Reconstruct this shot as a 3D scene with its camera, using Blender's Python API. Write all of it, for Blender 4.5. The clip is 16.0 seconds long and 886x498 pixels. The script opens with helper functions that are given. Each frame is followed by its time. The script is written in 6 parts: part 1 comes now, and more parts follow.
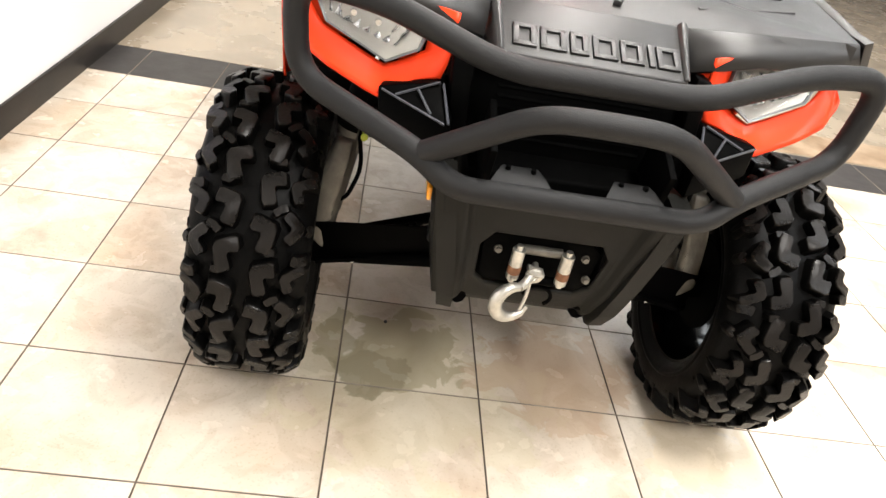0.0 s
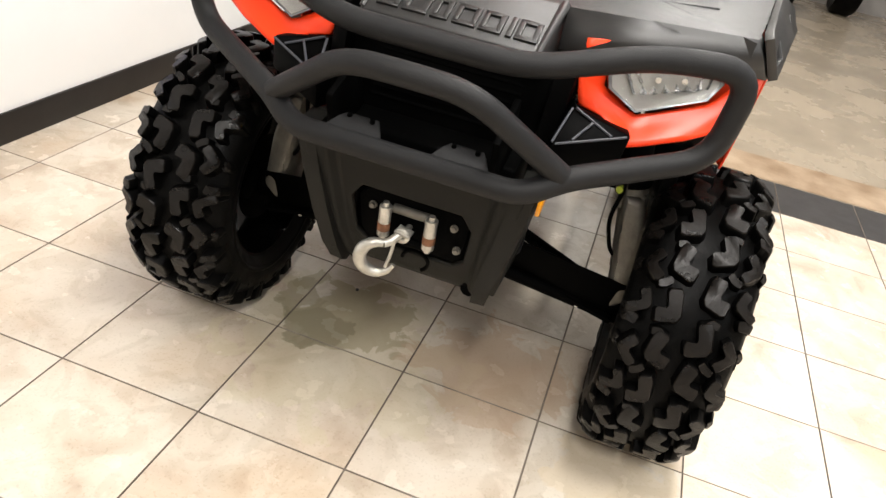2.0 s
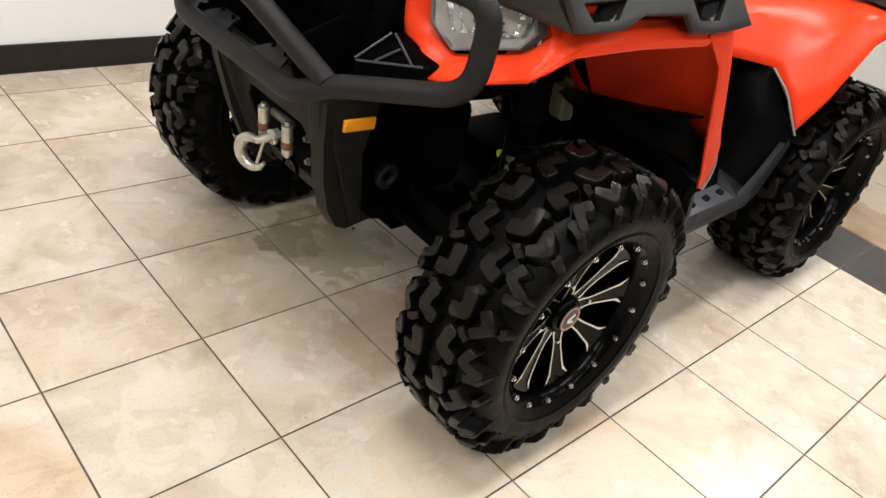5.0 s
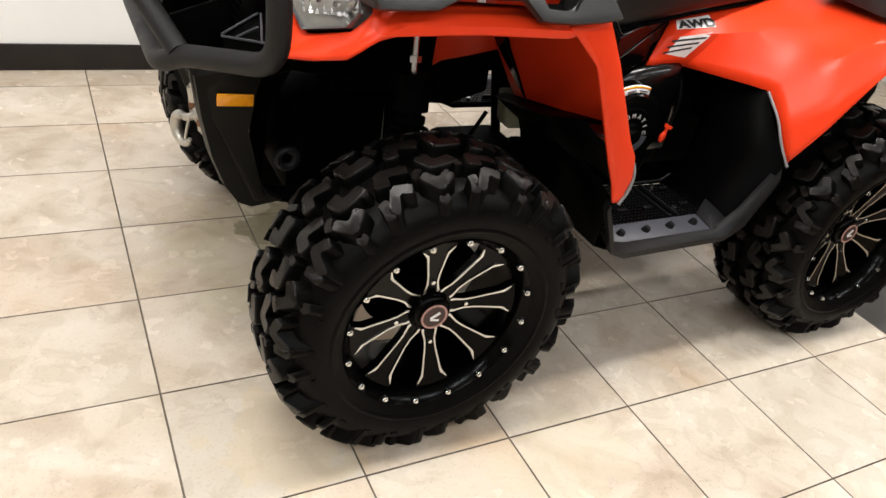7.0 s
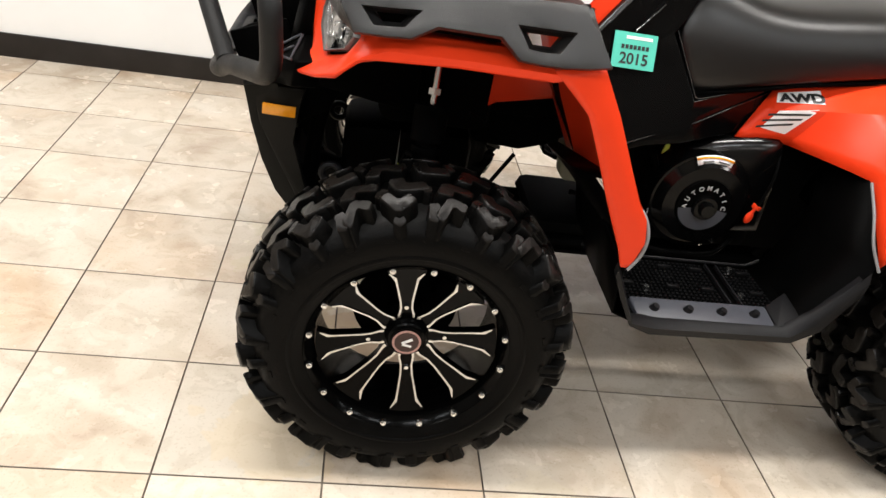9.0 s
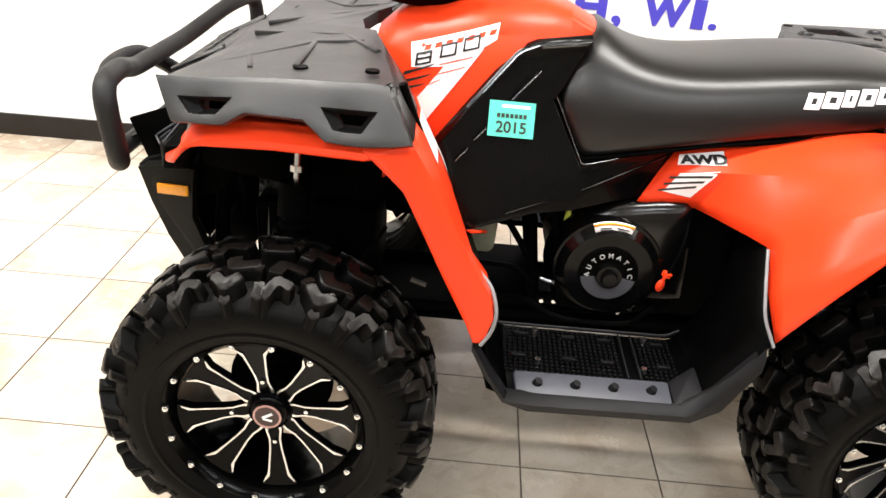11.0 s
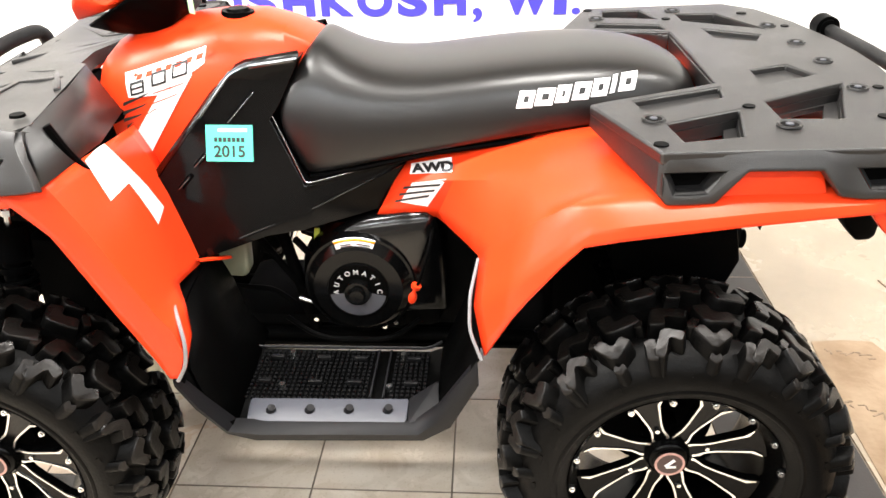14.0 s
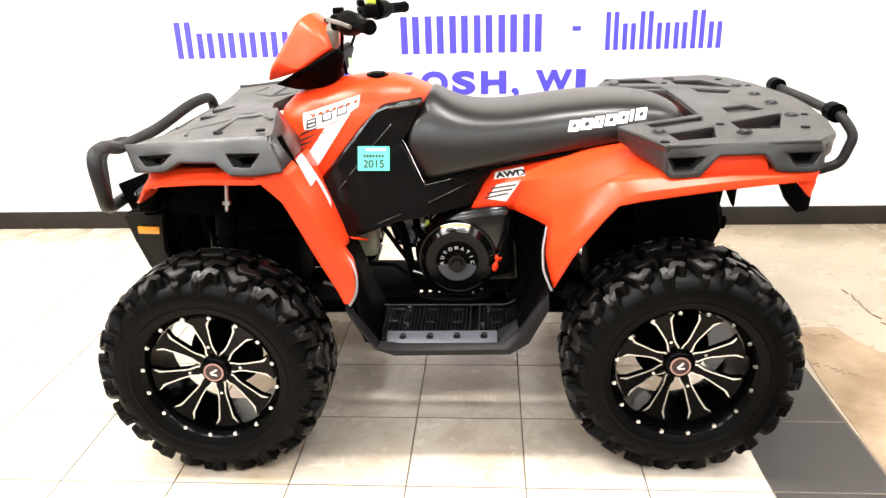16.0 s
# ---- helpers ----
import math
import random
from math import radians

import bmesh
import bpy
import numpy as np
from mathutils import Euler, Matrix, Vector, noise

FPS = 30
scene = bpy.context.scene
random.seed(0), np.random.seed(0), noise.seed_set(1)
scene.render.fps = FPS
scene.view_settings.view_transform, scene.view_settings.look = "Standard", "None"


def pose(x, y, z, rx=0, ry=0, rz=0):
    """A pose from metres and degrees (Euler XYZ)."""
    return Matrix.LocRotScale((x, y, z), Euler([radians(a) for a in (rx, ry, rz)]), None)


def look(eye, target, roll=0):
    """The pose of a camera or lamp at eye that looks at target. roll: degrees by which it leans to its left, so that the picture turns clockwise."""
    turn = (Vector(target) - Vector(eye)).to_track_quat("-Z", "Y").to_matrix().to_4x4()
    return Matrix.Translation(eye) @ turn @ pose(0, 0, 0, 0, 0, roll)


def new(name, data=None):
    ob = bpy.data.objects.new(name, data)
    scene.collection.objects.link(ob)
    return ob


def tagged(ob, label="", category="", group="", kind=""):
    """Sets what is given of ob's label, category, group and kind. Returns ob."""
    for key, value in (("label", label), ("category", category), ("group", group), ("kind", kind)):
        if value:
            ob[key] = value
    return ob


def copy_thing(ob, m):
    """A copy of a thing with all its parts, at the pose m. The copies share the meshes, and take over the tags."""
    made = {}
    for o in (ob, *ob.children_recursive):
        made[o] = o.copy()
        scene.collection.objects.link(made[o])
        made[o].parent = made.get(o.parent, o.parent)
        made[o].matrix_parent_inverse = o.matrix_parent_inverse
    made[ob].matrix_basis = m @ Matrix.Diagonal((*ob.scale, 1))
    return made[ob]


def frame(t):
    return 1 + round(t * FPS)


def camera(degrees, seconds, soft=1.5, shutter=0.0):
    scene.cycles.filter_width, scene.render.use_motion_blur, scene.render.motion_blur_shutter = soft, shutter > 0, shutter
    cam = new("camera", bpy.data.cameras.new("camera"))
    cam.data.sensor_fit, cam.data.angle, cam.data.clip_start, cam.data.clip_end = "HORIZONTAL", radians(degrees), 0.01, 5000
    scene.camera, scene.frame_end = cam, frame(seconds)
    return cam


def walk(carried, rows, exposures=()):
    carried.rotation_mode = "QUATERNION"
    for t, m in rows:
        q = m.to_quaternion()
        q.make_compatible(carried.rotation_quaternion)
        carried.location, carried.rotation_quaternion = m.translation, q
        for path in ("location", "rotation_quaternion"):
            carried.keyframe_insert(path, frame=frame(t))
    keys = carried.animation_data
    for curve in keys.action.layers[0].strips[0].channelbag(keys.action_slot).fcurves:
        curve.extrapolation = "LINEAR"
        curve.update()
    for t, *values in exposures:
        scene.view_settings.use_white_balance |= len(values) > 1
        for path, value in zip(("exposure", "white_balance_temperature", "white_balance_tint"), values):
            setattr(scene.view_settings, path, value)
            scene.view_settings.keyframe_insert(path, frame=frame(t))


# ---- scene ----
cam = camera(61.4, 16.0, soft=1.5)
PATH = [
    (0, (-1.283, 0.32, 1.15), (0.424, 0.096, 0.133), 11.8),
    (0.5, (-1.317, 0.195, 1.138), (0.411, 0.078, 0.137), 11.9),
    (1, (-1.318, 0.009, 1.152), (0.391, 0.049, 0.114), 12.1),
    (1.5, (-1.312, -0.143, 1.163), (0.393, 0.016, 0.129), 11.2),
    (2, (-1.317, -0.311, 1.153), (0.367, 0.046, 0.134), 12.0),
    (2.5, (-1.33, -0.502, 1.168), (0.285, 0.086, 0.145), 12.9),
    (3, (-1.293, -0.625, 1.154), (0.28, 0.066, 0.131), 11.7),
    (3.5, (-1.176, -0.752, 1.15), (0.317, 0.046, 0.084), 12.5),
    (3.7, (-1.13, -0.796, 1.16), (0.335, 0.031, 0.079), 12.6),
    (5.8, (-0.786, -1.35, 1.151), (0.324, -0.069, 0.089), 12.1),
    (6, (-0.729, -1.387, 1.144), (0.337, -0.072, 0.08), 11.3),
    (6.5, (-0.575, -1.482, 1.157), (0.383, -0.098, 0.076), 11.9),
    (7, (-0.469, -1.532, 1.17), (0.426, -0.094, 0.107), 11.1),
    (7.5, (-0.365, -1.614, 1.184), (0.355, -0.05, 0.167), 11.0),
    (8, (-0.251, -1.699, 1.205), (0.337, -0.078, 0.192), 11.3),
    (8.2, (-0.208, -1.716, 1.202), (0.327, -0.079, 0.184), 11.0),
    (10.3, (0.327, -1.639, 1.216), (0.302, 0.103, 0.234), 9.5),
    (10.5, (0.374, -1.652, 1.239), (0.352, 0.112, 0.298), 8.4),
    (11, (0.469, -1.667, 1.291), (0.426, 0.095, 0.345), 4.4),
    (11.5, (0.559, -1.635, 1.356), (0.549, 0.146, 0.445), 3.5),
    (12, (0.671, -1.545, 1.375), (0.632, 0.232, 0.458), 0.4),
    (12.5, (0.778, -1.444, 1.381), (0.7, 0.302, 0.409), -0.5),
    (13, (0.871, -1.419, 1.372), (0.845, 0.327, 0.397), -0.3),
    (13.5, (0.999, -1.472, 1.368), (0.945, 0.273, 0.392), -0.1),
    (14, (1.064, -1.573, 1.342), (0.949, 0.172, 0.372), -1.3),
    (14.5, (1.025, -1.721, 1.328), (0.935, 0.042, 0.388), -0.8),
    (15, (0.929, -1.944, 1.318), (0.819, -0.164, 0.413), -2.3),
    (15.5, (0.885, -2.133, 1.321), (0.769, -0.3, 0.529), -1.7),
    (16, (0.899, -2.334, 1.362), (0.769, -0.475, 0.634), -1.7),
]
EXPOSURES = [(0.0, 0.2), (1.0, 0.05), (2.0, -0.25), (2.5, -0.27), (3.5, -0.53), (6.0, -0.70), (8.2, -0.72), (10.5, -0.02), (11.2, 0.14), (12.0, 0.50), (12.5, 0.62), (13.5, 0.67), (14.5, 0.66), (16.0, 0.54)]
LAMP_WATTS = 44.0
walk(cam, [(t, look(eye, target, roll)) for t, eye, target, roll in PATH], EXPOSURES)

# ---- world and light ----
world = bpy.data.worlds.new("world")
scene.world = world
world.use_nodes = True
world.node_tree.nodes["Background"].inputs[0].default_value = (0.9, 0.95, 1.0, 1)
world.node_tree.nodes["Background"].inputs[1].default_value = 0.15


# ---- materials ----
def mat(name, color, rough=0.5, metal=0.0, var=0.0, scale=6.0, bump=0.0, bscale=200.0, coat=0.0, spec=0.5,
        rvar=0.0, color2=None, island=0.0, emit=0.0):
    m = bpy.data.materials.new(name)
    m.use_nodes = True
    nt = m.node_tree
    b = nt.nodes["Principled BSDF"]
    b.inputs["Base Color"].default_value = (*color, 1)
    b.inputs["Roughness"].default_value = rough
    b.inputs["Metallic"].default_value = metal
    b.inputs["Coat Weight"].default_value = coat
    b.inputs["Coat Roughness"].default_value = 0.12
    b.inputs["Specular IOR Level"].default_value = spec
    if emit:
        b.inputs["Emission Color"].default_value = (*color, 1)
        b.inputs["Emission Strength"].default_value = emit
    tc = nt.nodes.new("ShaderNodeTexCoord")
    if var or color2 or rvar:
        n = nt.nodes.new("ShaderNodeTexNoise")
        n.inputs["Scale"].default_value = scale
        n.inputs["Detail"].default_value = 6
        n.inputs["Roughness"].default_value = 0.6
        nt.links.new(tc.outputs["Object"], n.inputs["Vector"])
        if var or color2:
            r = nt.nodes.new("ShaderNodeValToRGB")
            c2 = color2 or tuple(min(1, c * (1 + var)) for c in color)
            r.color_ramp.elements[0].color = (*[c * (1 - var) for c in color], 1)
            r.color_ramp.elements[1].color = (*c2, 1)
            r.color_ramp.elements[0].position, r.color_ramp.elements[1].position = 0.3, 0.72
            nt.links.new(n.outputs["Fac"], r.inputs["Fac"])
            nt.links.new(r.outputs["Color"], b.inputs["Base Color"])
        if rvar:
            mr = nt.nodes.new("ShaderNodeMapRange")
            mr.inputs["To Min"].default_value = max(0.02, rough - rvar)
            mr.inputs["To Max"].default_value = rough + rvar
            mr.inputs["From Min"].default_value, mr.inputs["From Max"].default_value = 0.3, 0.7
            nt.links.new(n.outputs["Fac"], mr.inputs["Value"])
            nt.links.new(mr.outputs["Result"], b.inputs["Roughness"])
    if bump:
        n2 = nt.nodes.new("ShaderNodeTexNoise")
        n2.inputs["Scale"].default_value = bscale
        n2.inputs["Detail"].default_value = 3
        bp = nt.nodes.new("ShaderNodeBump")
        bp.inputs["Strength"].default_value = bump
        bp.inputs["Distance"].default_value = 0.002
        nt.links.new(tc.outputs["Object"], n2.inputs["Vector"])
        nt.links.new(n2.outputs["Fac"], bp.inputs["Height"])
        nt.links.new(bp.outputs["Normal"], b.inputs["Normal"])
    return m


def tile_material():
    """Glazed beige stoneware: cloudy base, brown and rust stains, fine speckle; each tile a little different."""
    m = bpy.data.materials.new("beige_tile")
    m.use_nodes = True
    nt = m.node_tree
    b = nt.nodes["Principled BSDF"]
    tc = nt.nodes.new("ShaderNodeTexCoord")
    geo = nt.nodes.new("ShaderNodeNewGeometry")
    info = nt.nodes.new("ShaderNodeObjectInfo")
    add = nt.nodes.new("ShaderNodeVectorMath")
    sc = nt.nodes.new("ShaderNodeVectorMath")
    sc.operation = "SCALE"
    sc.inputs[0].default_value = (37.0, 91.0, 13.0)
    nt.links.new(info.outputs["Random"], sc.inputs["Scale"])
    nt.links.new(geo.outputs["Position"], add.inputs[0])
    nt.links.new(sc.outputs[0], add.inputs[1])

    def noise_node(scale, detail, src, dist=0.0):
        n = nt.nodes.new("ShaderNodeTexNoise")
        n.inputs["Scale"].default_value, n.inputs["Detail"].default_value = scale, detail
        n.inputs["Distortion"].default_value = dist
        nt.links.new(src, n.inputs["Vector"])
        return n.outputs["Fac"]

    def ramp(src, stops):
        r = nt.nodes.new("ShaderNodeValToRGB")
        while len(r.color_ramp.elements) < len(stops):
            r.color_ramp.elements.new(0.5)
        for e, (p, c) in zip(r.color_ramp.elements, stops):
            e.position, e.color = p, (*c, 1)
        nt.links.new(src, r.inputs["Fac"])
        return r.outputs["Color"]

    def mix(fac, a, c, kind="MIX"):
        x = nt.nodes.new("ShaderNodeMix")
        x.data_type, x.blend_type = "RGBA", kind
        if isinstance(fac, float):
            x.inputs["Factor"].default_value = fac
        else:
            nt.links.new(fac, x.inputs["Factor"])
        for i, s in ((6, a), (7, c)):
            if isinstance(s, tuple):
                x.inputs[i].default_value = (*s, 1)
            else:
                nt.links.new(s, x.inputs[i])
        return x.outputs[2]

    cloud = ramp(noise_node(4.5, 7, add.outputs[0], 0.6), [(0.3, (0.47, 0.37, 0.28)), (0.5, (0.625, 0.54, 0.44)), (0.7, (0.695, 0.625, 0.535))])
    rust = ramp(noise_node(2.2, 5, add.outputs[0], 0.3), [(0.55, (0, 0, 0)), (0.75, (1, 1, 1))])
    c = mix(rust, cloud, (0.56, 0.40, 0.26))
    grey = ramp(noise_node(3.1, 6, sc.outputs[0], 0.2), [(0.4, (0, 0, 0)), (0.9, (1, 1, 1))])
    c = mix(grey, c, (0.55, 0.505, 0.43))
    vein = ramp(noise_node(9.0, 8, add.outputs[0], 1.5), [(0.42, (0.82, 0.80, 0.76)), (0.5, (1, 1, 1))])
    c = mix(0.5, c, vein, "MULTIPLY")
    speck = ramp(noise_node(160, 2, tc.outputs["Object"]), [(0.32, (0.8, 0.78, 0.74)), (0.42, (1, 1, 1))])
    c = mix(0.45, c, speck, "MULTIPLY")
    # old spills with shapes of their own on the floor between the front wheels
    wob = nt.nodes.new("ShaderNodeTexNoise")
    wob.inputs["Scale"].default_value, wob.inputs["Detail"].default_value, wob.inputs["Distortion"].default_value = 10.0, 7, 0.7
    nt.links.new(geo.outputs["Position"], wob.inputs["Vector"])
    for place, size, tone, much in (((.02, .16, 0), .30, (.56, .50, .34), .4), ((.13, .20, 0), .16, (.36, .31, .20), .7), ((.045, .25, 0), .085, (.27, .235, .155), .75), ((.14, .33, 0), .07, (.30, .26, .17), .65), ((.12, -.19, 0), .20, (.50, .36, .25), .55), ((-.10, -.52, 0), .16, (.62, .50, .33), .4), ((.42, -.75, 0), .15, (.60, .52, .38), .35)):
        d = nt.nodes.new("ShaderNodeVectorMath")
        d.operation = "DISTANCE"
        d.inputs[1].default_value = place
        nt.links.new(geo.outputs["Position"], d.inputs[0])
        sub = nt.nodes.new("ShaderNodeMath")
        sub.operation = "MULTIPLY_ADD"
        sub.inputs[1].default_value = size * 2.2
        nt.links.new(wob.outputs["Fac"], sub.inputs[0])
        nt.links.new(d.outputs["Value"], sub.inputs[2])
        mp = nt.nodes.new("ShaderNodeMapRange")
        mp.inputs["From Min"].default_value, mp.inputs["From Max"].default_value = size * 1.98, size * 2.05
        mp.inputs["To Min"].default_value, mp.inputs["To Max"].default_value = much, 0.0
        nt.links.new(sub.outputs[0], mp.inputs["Value"])
        c = mix(mp.outputs["Result"], c, tone)
    nt.links.new(c, b.inputs["Base Color"])
    mr = nt.nodes.new("ShaderNodeMapRange")
    mr.inputs["To Min"].default_value, mr.inputs["To Max"].default_value = 0.16, 0.34
    nt.links.new(noise_node(14, 4, add.outputs[0]), mr.inputs["Value"])
    nt.links.new(mr.outputs["Result"], b.inputs["Roughness"])
    bp = nt.nodes.new("ShaderNodeBump")
    bp.inputs["Strength"].default_value, bp.inputs["Distance"].default_value = 0.12, 0.003
    nt.links.new(noise_node(22, 4, add.outputs[0]), bp.inputs["Height"])
    nt.links.new(bp.outputs["Normal"], b.inputs["Normal"])
    return m


M_TILE = tile_material()
M_GROUT = mat("grout", (0.25, 0.21, 0.17), 0.95, var=0.3, scale=14, bump=0.3, bscale=300, spec=0.05)
M_DARKTILE = mat("charcoal_tile", (0.0330, 0.0290, 0.0271), 0.5, spec=0.4, var=0.2, scale=9, bump=0.15, bscale=160, rvar=0.1)
M_CONCRETE = mat("concrete_floor", (0.335, 0.275, 0.203), 0.26, var=0.2, scale=2.2, bump=0.2, bscale=90, rvar=0.1, spec=0.6)
M_PATCH = mat("worn_concrete", (0.19, 0.12, 0.066), 0.68, scale=5.5, color2=(0.40, 0.30, 0.205), bump=0.6, bscale=45, rvar=0.15, spec=0.25)
M_SPALL = mat("dirty_crack", (0.24, 0.18, 0.13), 0.9, var=0.4, scale=40, bump=0.4, spec=0.1)
M_WALL = mat("white_wall_paint", (0.82, 0.82, 0.81), 0.45, var=0.02, scale=3, bump=0.08, bscale=260)
M_BASE = mat("dark_vinyl", (0.02, 0.017, 0.015), 0.4, var=0.25, scale=7, bump=0.1, spec=0.2)
M_SEAM = mat("pale_grey_seam", (0.66, 0.655, 0.65), 0.5, var=0.05, scale=4)
M_FARWALL = mat("taupe_wall_paint", (0.30, 0.28, 0.26), 0.6, var=0.05, scale=2, bump=0.1, bscale=200)
M_CEIL = mat("ceiling_board", (0.42, 0.42, 0.41), 0.9, var=0.04, scale=8, bump=0.3, bscale=120)
M_LAMP = mat("lamp_diffuser", (1.0, 0.97, 0.92), 0.5, emit=6.0)
M_BLUE = mat("violet_blue_vinyl", (0.068, 0.058, 0.48), 0.4, var=0.05)
M_RED = mat("orange_red_plastic", (0.80, 0.047, 0.010), 0.33, var=0.02, scale=5, bump=0.03, bscale=300, rvar=0.03, spec=0.25)
M_RACK = mat("grey_moulded_plastic", (0.0125, 0.0120, 0.0118), 0.38, var=0.12, scale=5, bump=0.30, bscale=700, rvar=0.06, spec=0.54)
# shinier than the panel, so that seams and lips show as highlight lines
M_EDGE = mat("polished_black_edge", (0.004, 0.004, 0.004), 0.2, spec=0.9, coat=0.6)
M_BLACK = mat("black_plastic", (0.0011, 0.0011, 0.0011), 0.42, var=0.3, scale=9, bump=0.15, bscale=500, rvar=0.08, spec=0.022)
M_GLOSS = mat("glossy_black_panel", (0.0016, 0.0016, 0.0016), 0.13, var=0.3, scale=7, rvar=0.03, spec=0.16)
M_CASING = mat("polished_black_casing", (0.0016, 0.0016, 0.0016), 0.20, var=0.3, scale=7, rvar=0.04, spec=0.40)
M_DULL = mat("dull_black_steel", (0.0012, 0.0012, 0.0012), 0.6, var=0.3, scale=12, bump=0.2, spec=0.02)
M_GUARD = mat("powder_coated_tube", (0.0092, 0.0092, 0.0096), 0.5, var=0.12, scale=14, bump=0.45, bscale=650, rvar=0.07, spec=0.22)
M_SKID = mat("charcoal_textured_plastic", (0.0105, 0.0102, 0.0088), 0.48, var=0.2, scale=9, bump=0.4, bscale=600, rvar=0.08, spec=0.12)
M_FASCIA = mat("dark_slate_plastic", (0.0062, 0.0062, 0.0070), 0.46, var=0.12, scale=10, bump=0.3, bscale=600, spec=0.18)
M_LETTER = mat("pale_grey_print", (0.42, 0.42, 0.42), 0.5, var=0.08, scale=60)
M_TREAD = mat("black_tread_plastic", (0.0045, 0.0045, 0.0048), 0.30, var=0.2, scale=20, spec=0.25)
M_STEP = mat("slate_plastic", (0.055, 0.058, 0.070), 0.42, var=0.1, scale=10, bump=0.25, bscale=600)
M_SEAT = mat("black_vinyl", (0.0032, 0.0028, 0.0026), 0.34, var=0.12, scale=4, bump=0.02, bscale=900, rvar=0.015, spec=0.46)
M_TYRE = mat("rubber", (0.0020, 0.0019, 0.0018), 0.42, var=0.25, scale=30, bump=0.3, bscale=220, rvar=0.12, spec=0.065)
M_LUG = mat("worn_rubber", (0.0062, 0.0052, 0.0045), 0.31, var=0.5, scale=26, bump=0.35, bscale=150, rvar=0.10, spec=0.19)
M_RIM = mat("gloss_black_alloy", (0.0010, 0.0010, 0.0010), 0.16, var=0.3, scale=9, rvar=0.04, spec=0.08)
M_ALU = mat("machined_aluminium", (0.72, 0.72, 0.71), 0.25, 1.0, var=0.08, scale=40)
M_CAST = mat("cast_aluminium", (0.15, 0.14, 0.12), 0.5, 0.55, var=0.25, scale=30, bump=0.4, bscale=180)
M_ZINC = mat("zinc_plated_steel", (0.50, 0.485, 0.44), 0.38, 0.8, var=0.25, scale=45, bump=0.3, bscale=150)
M_RUST = mat("rusty_steel", (0.20, 0.09, 0.045), 0.75, 0.3, var=0.4, scale=60, bump=0.5, bscale=200)
M_AMBER = mat("amber_reflector", (0.95, 0.36, 0.015), 0.2, var=0.12, scale=60, coat=0.5)
M_WHITE = mat("white_decal", (0.85, 0.85, 0.85), 0.35, var=0.03)
M_INK = mat("black_ink", (0.012, 0.012, 0.012), 0.4, var=0.1)
M_GREEN = mat("mint_green_sticker", (0.07, 0.50, 0.385), 0.35, var=0.05, scale=12)
M_CAPRING = mat("pale_red_ring", (0.45, 0.25, 0.22), 0.4, var=0.3, scale=120)
M_REDCAP = mat("dark_red_badge", (0.03, 0.008, 0.007), 0.35, var=0.2, scale=30)
M_TRIM = mat("grey_rubber_trim", (0.20, 0.20, 0.205), 0.5, var=0.1, scale=30)
M_TANKW = mat("translucent_grey_plastic", (0.17, 0.18, 0.125), 0.4, var=0.1, scale=12)
M_TAG = mat("pale_green_paper", (0.45, 0.75, 0.40), 0.6, var=0.08)
M_HOSE = mat("yellow_green_tag", (0.42, 0.50, 0.05), 0.5, var=0.1)
# dark and pale patches in the colour stand for reflections in the facets
M_REFL = mat("chrome_reflector", (0.50, 0.485, 0.45), 0.20, 0.9, var=0.55, scale=30, color2=(0.85, 0.85, 0.85), bump=1.0, bscale=55)
M_BOWL = mat("silver_lamp_bowl", (0.36, 0.345, 0.31), 0.32, 0.6, var=0.15, scale=20)
M_BEZEL = mat("satin_grey_bezel", (0.16, 0.165, 0.17), 0.3, 0.6, var=0.05)


def glass_material():
    m = bpy.data.materials.new("clear_lens")
    m.use_nodes = True
    b = m.node_tree.nodes["Principled BSDF"]
    b.inputs["Base Color"].default_value = (0.95, 0.96, 0.97, 1)
    b.inputs["Roughness"].default_value = 0.03
    b.inputs["Transmission Weight"].default_value = 1.0
    b.inputs["IOR"].default_value = 1.3
    return m


M_LENS = glass_material()


# ---- building helpers ----
def part(name, bm, material, parent=None, label="", smooth=40.0):
    """Links a bmesh as one mesh object under a thing or a part."""
    me = bpy.data.meshes.new(name)
    bmesh.ops.recalc_face_normals(bm, faces=bm.faces[:])
    bm.to_mesh(me)
    bm.free()
    if smooth:
        me.polygons.foreach_set("use_smooth", [True] * len(me.polygons))
        me.set_sharp_from_angle(angle=radians(smooth))
    mats = material if isinstance(material, (list, tuple)) else [material]
    for k in mats:
        me.materials.append(k)
    ob = new(name, me)
    ob.parent = parent
    if label:
        tagged(ob, label)
    return ob


def box(bm, c, s, rot=(0, 0, 0), bev=0.0, seg=2):
    g = bmesh.ops.create_cube(bm, size=1)
    m = pose(*c, *rot) @ Matrix.Diagonal((*s, 1))
    bmesh.ops.transform(bm, matrix=m, verts=g["verts"])
    if bev:
        es = list({e for v in g["verts"] for e in v.link_edges})
        bmesh.ops.bevel(bm, geom=es, offset=bev, segments=seg, profile=0.5, affect="EDGES")


def axis_frame(a, b):
    a, b = Vector(a), Vector(b)
    q = (b - a).to_track_quat("Z", "Y").to_matrix().to_4x4()
    return Matrix.Translation(a) @ q, (b - a).length


def cyl(bm, a, b, r0, r1=None, seg=20, cap=True):
    m, h = axis_frame(a, b)
    r1 = r0 if r1 is None else r1
    bmesh.ops.create_cone(bm, cap_ends=cap, segments=seg, radius1=r0, radius2=r1, depth=h, matrix=m @ Matrix.Translation((0, 0, h / 2)))


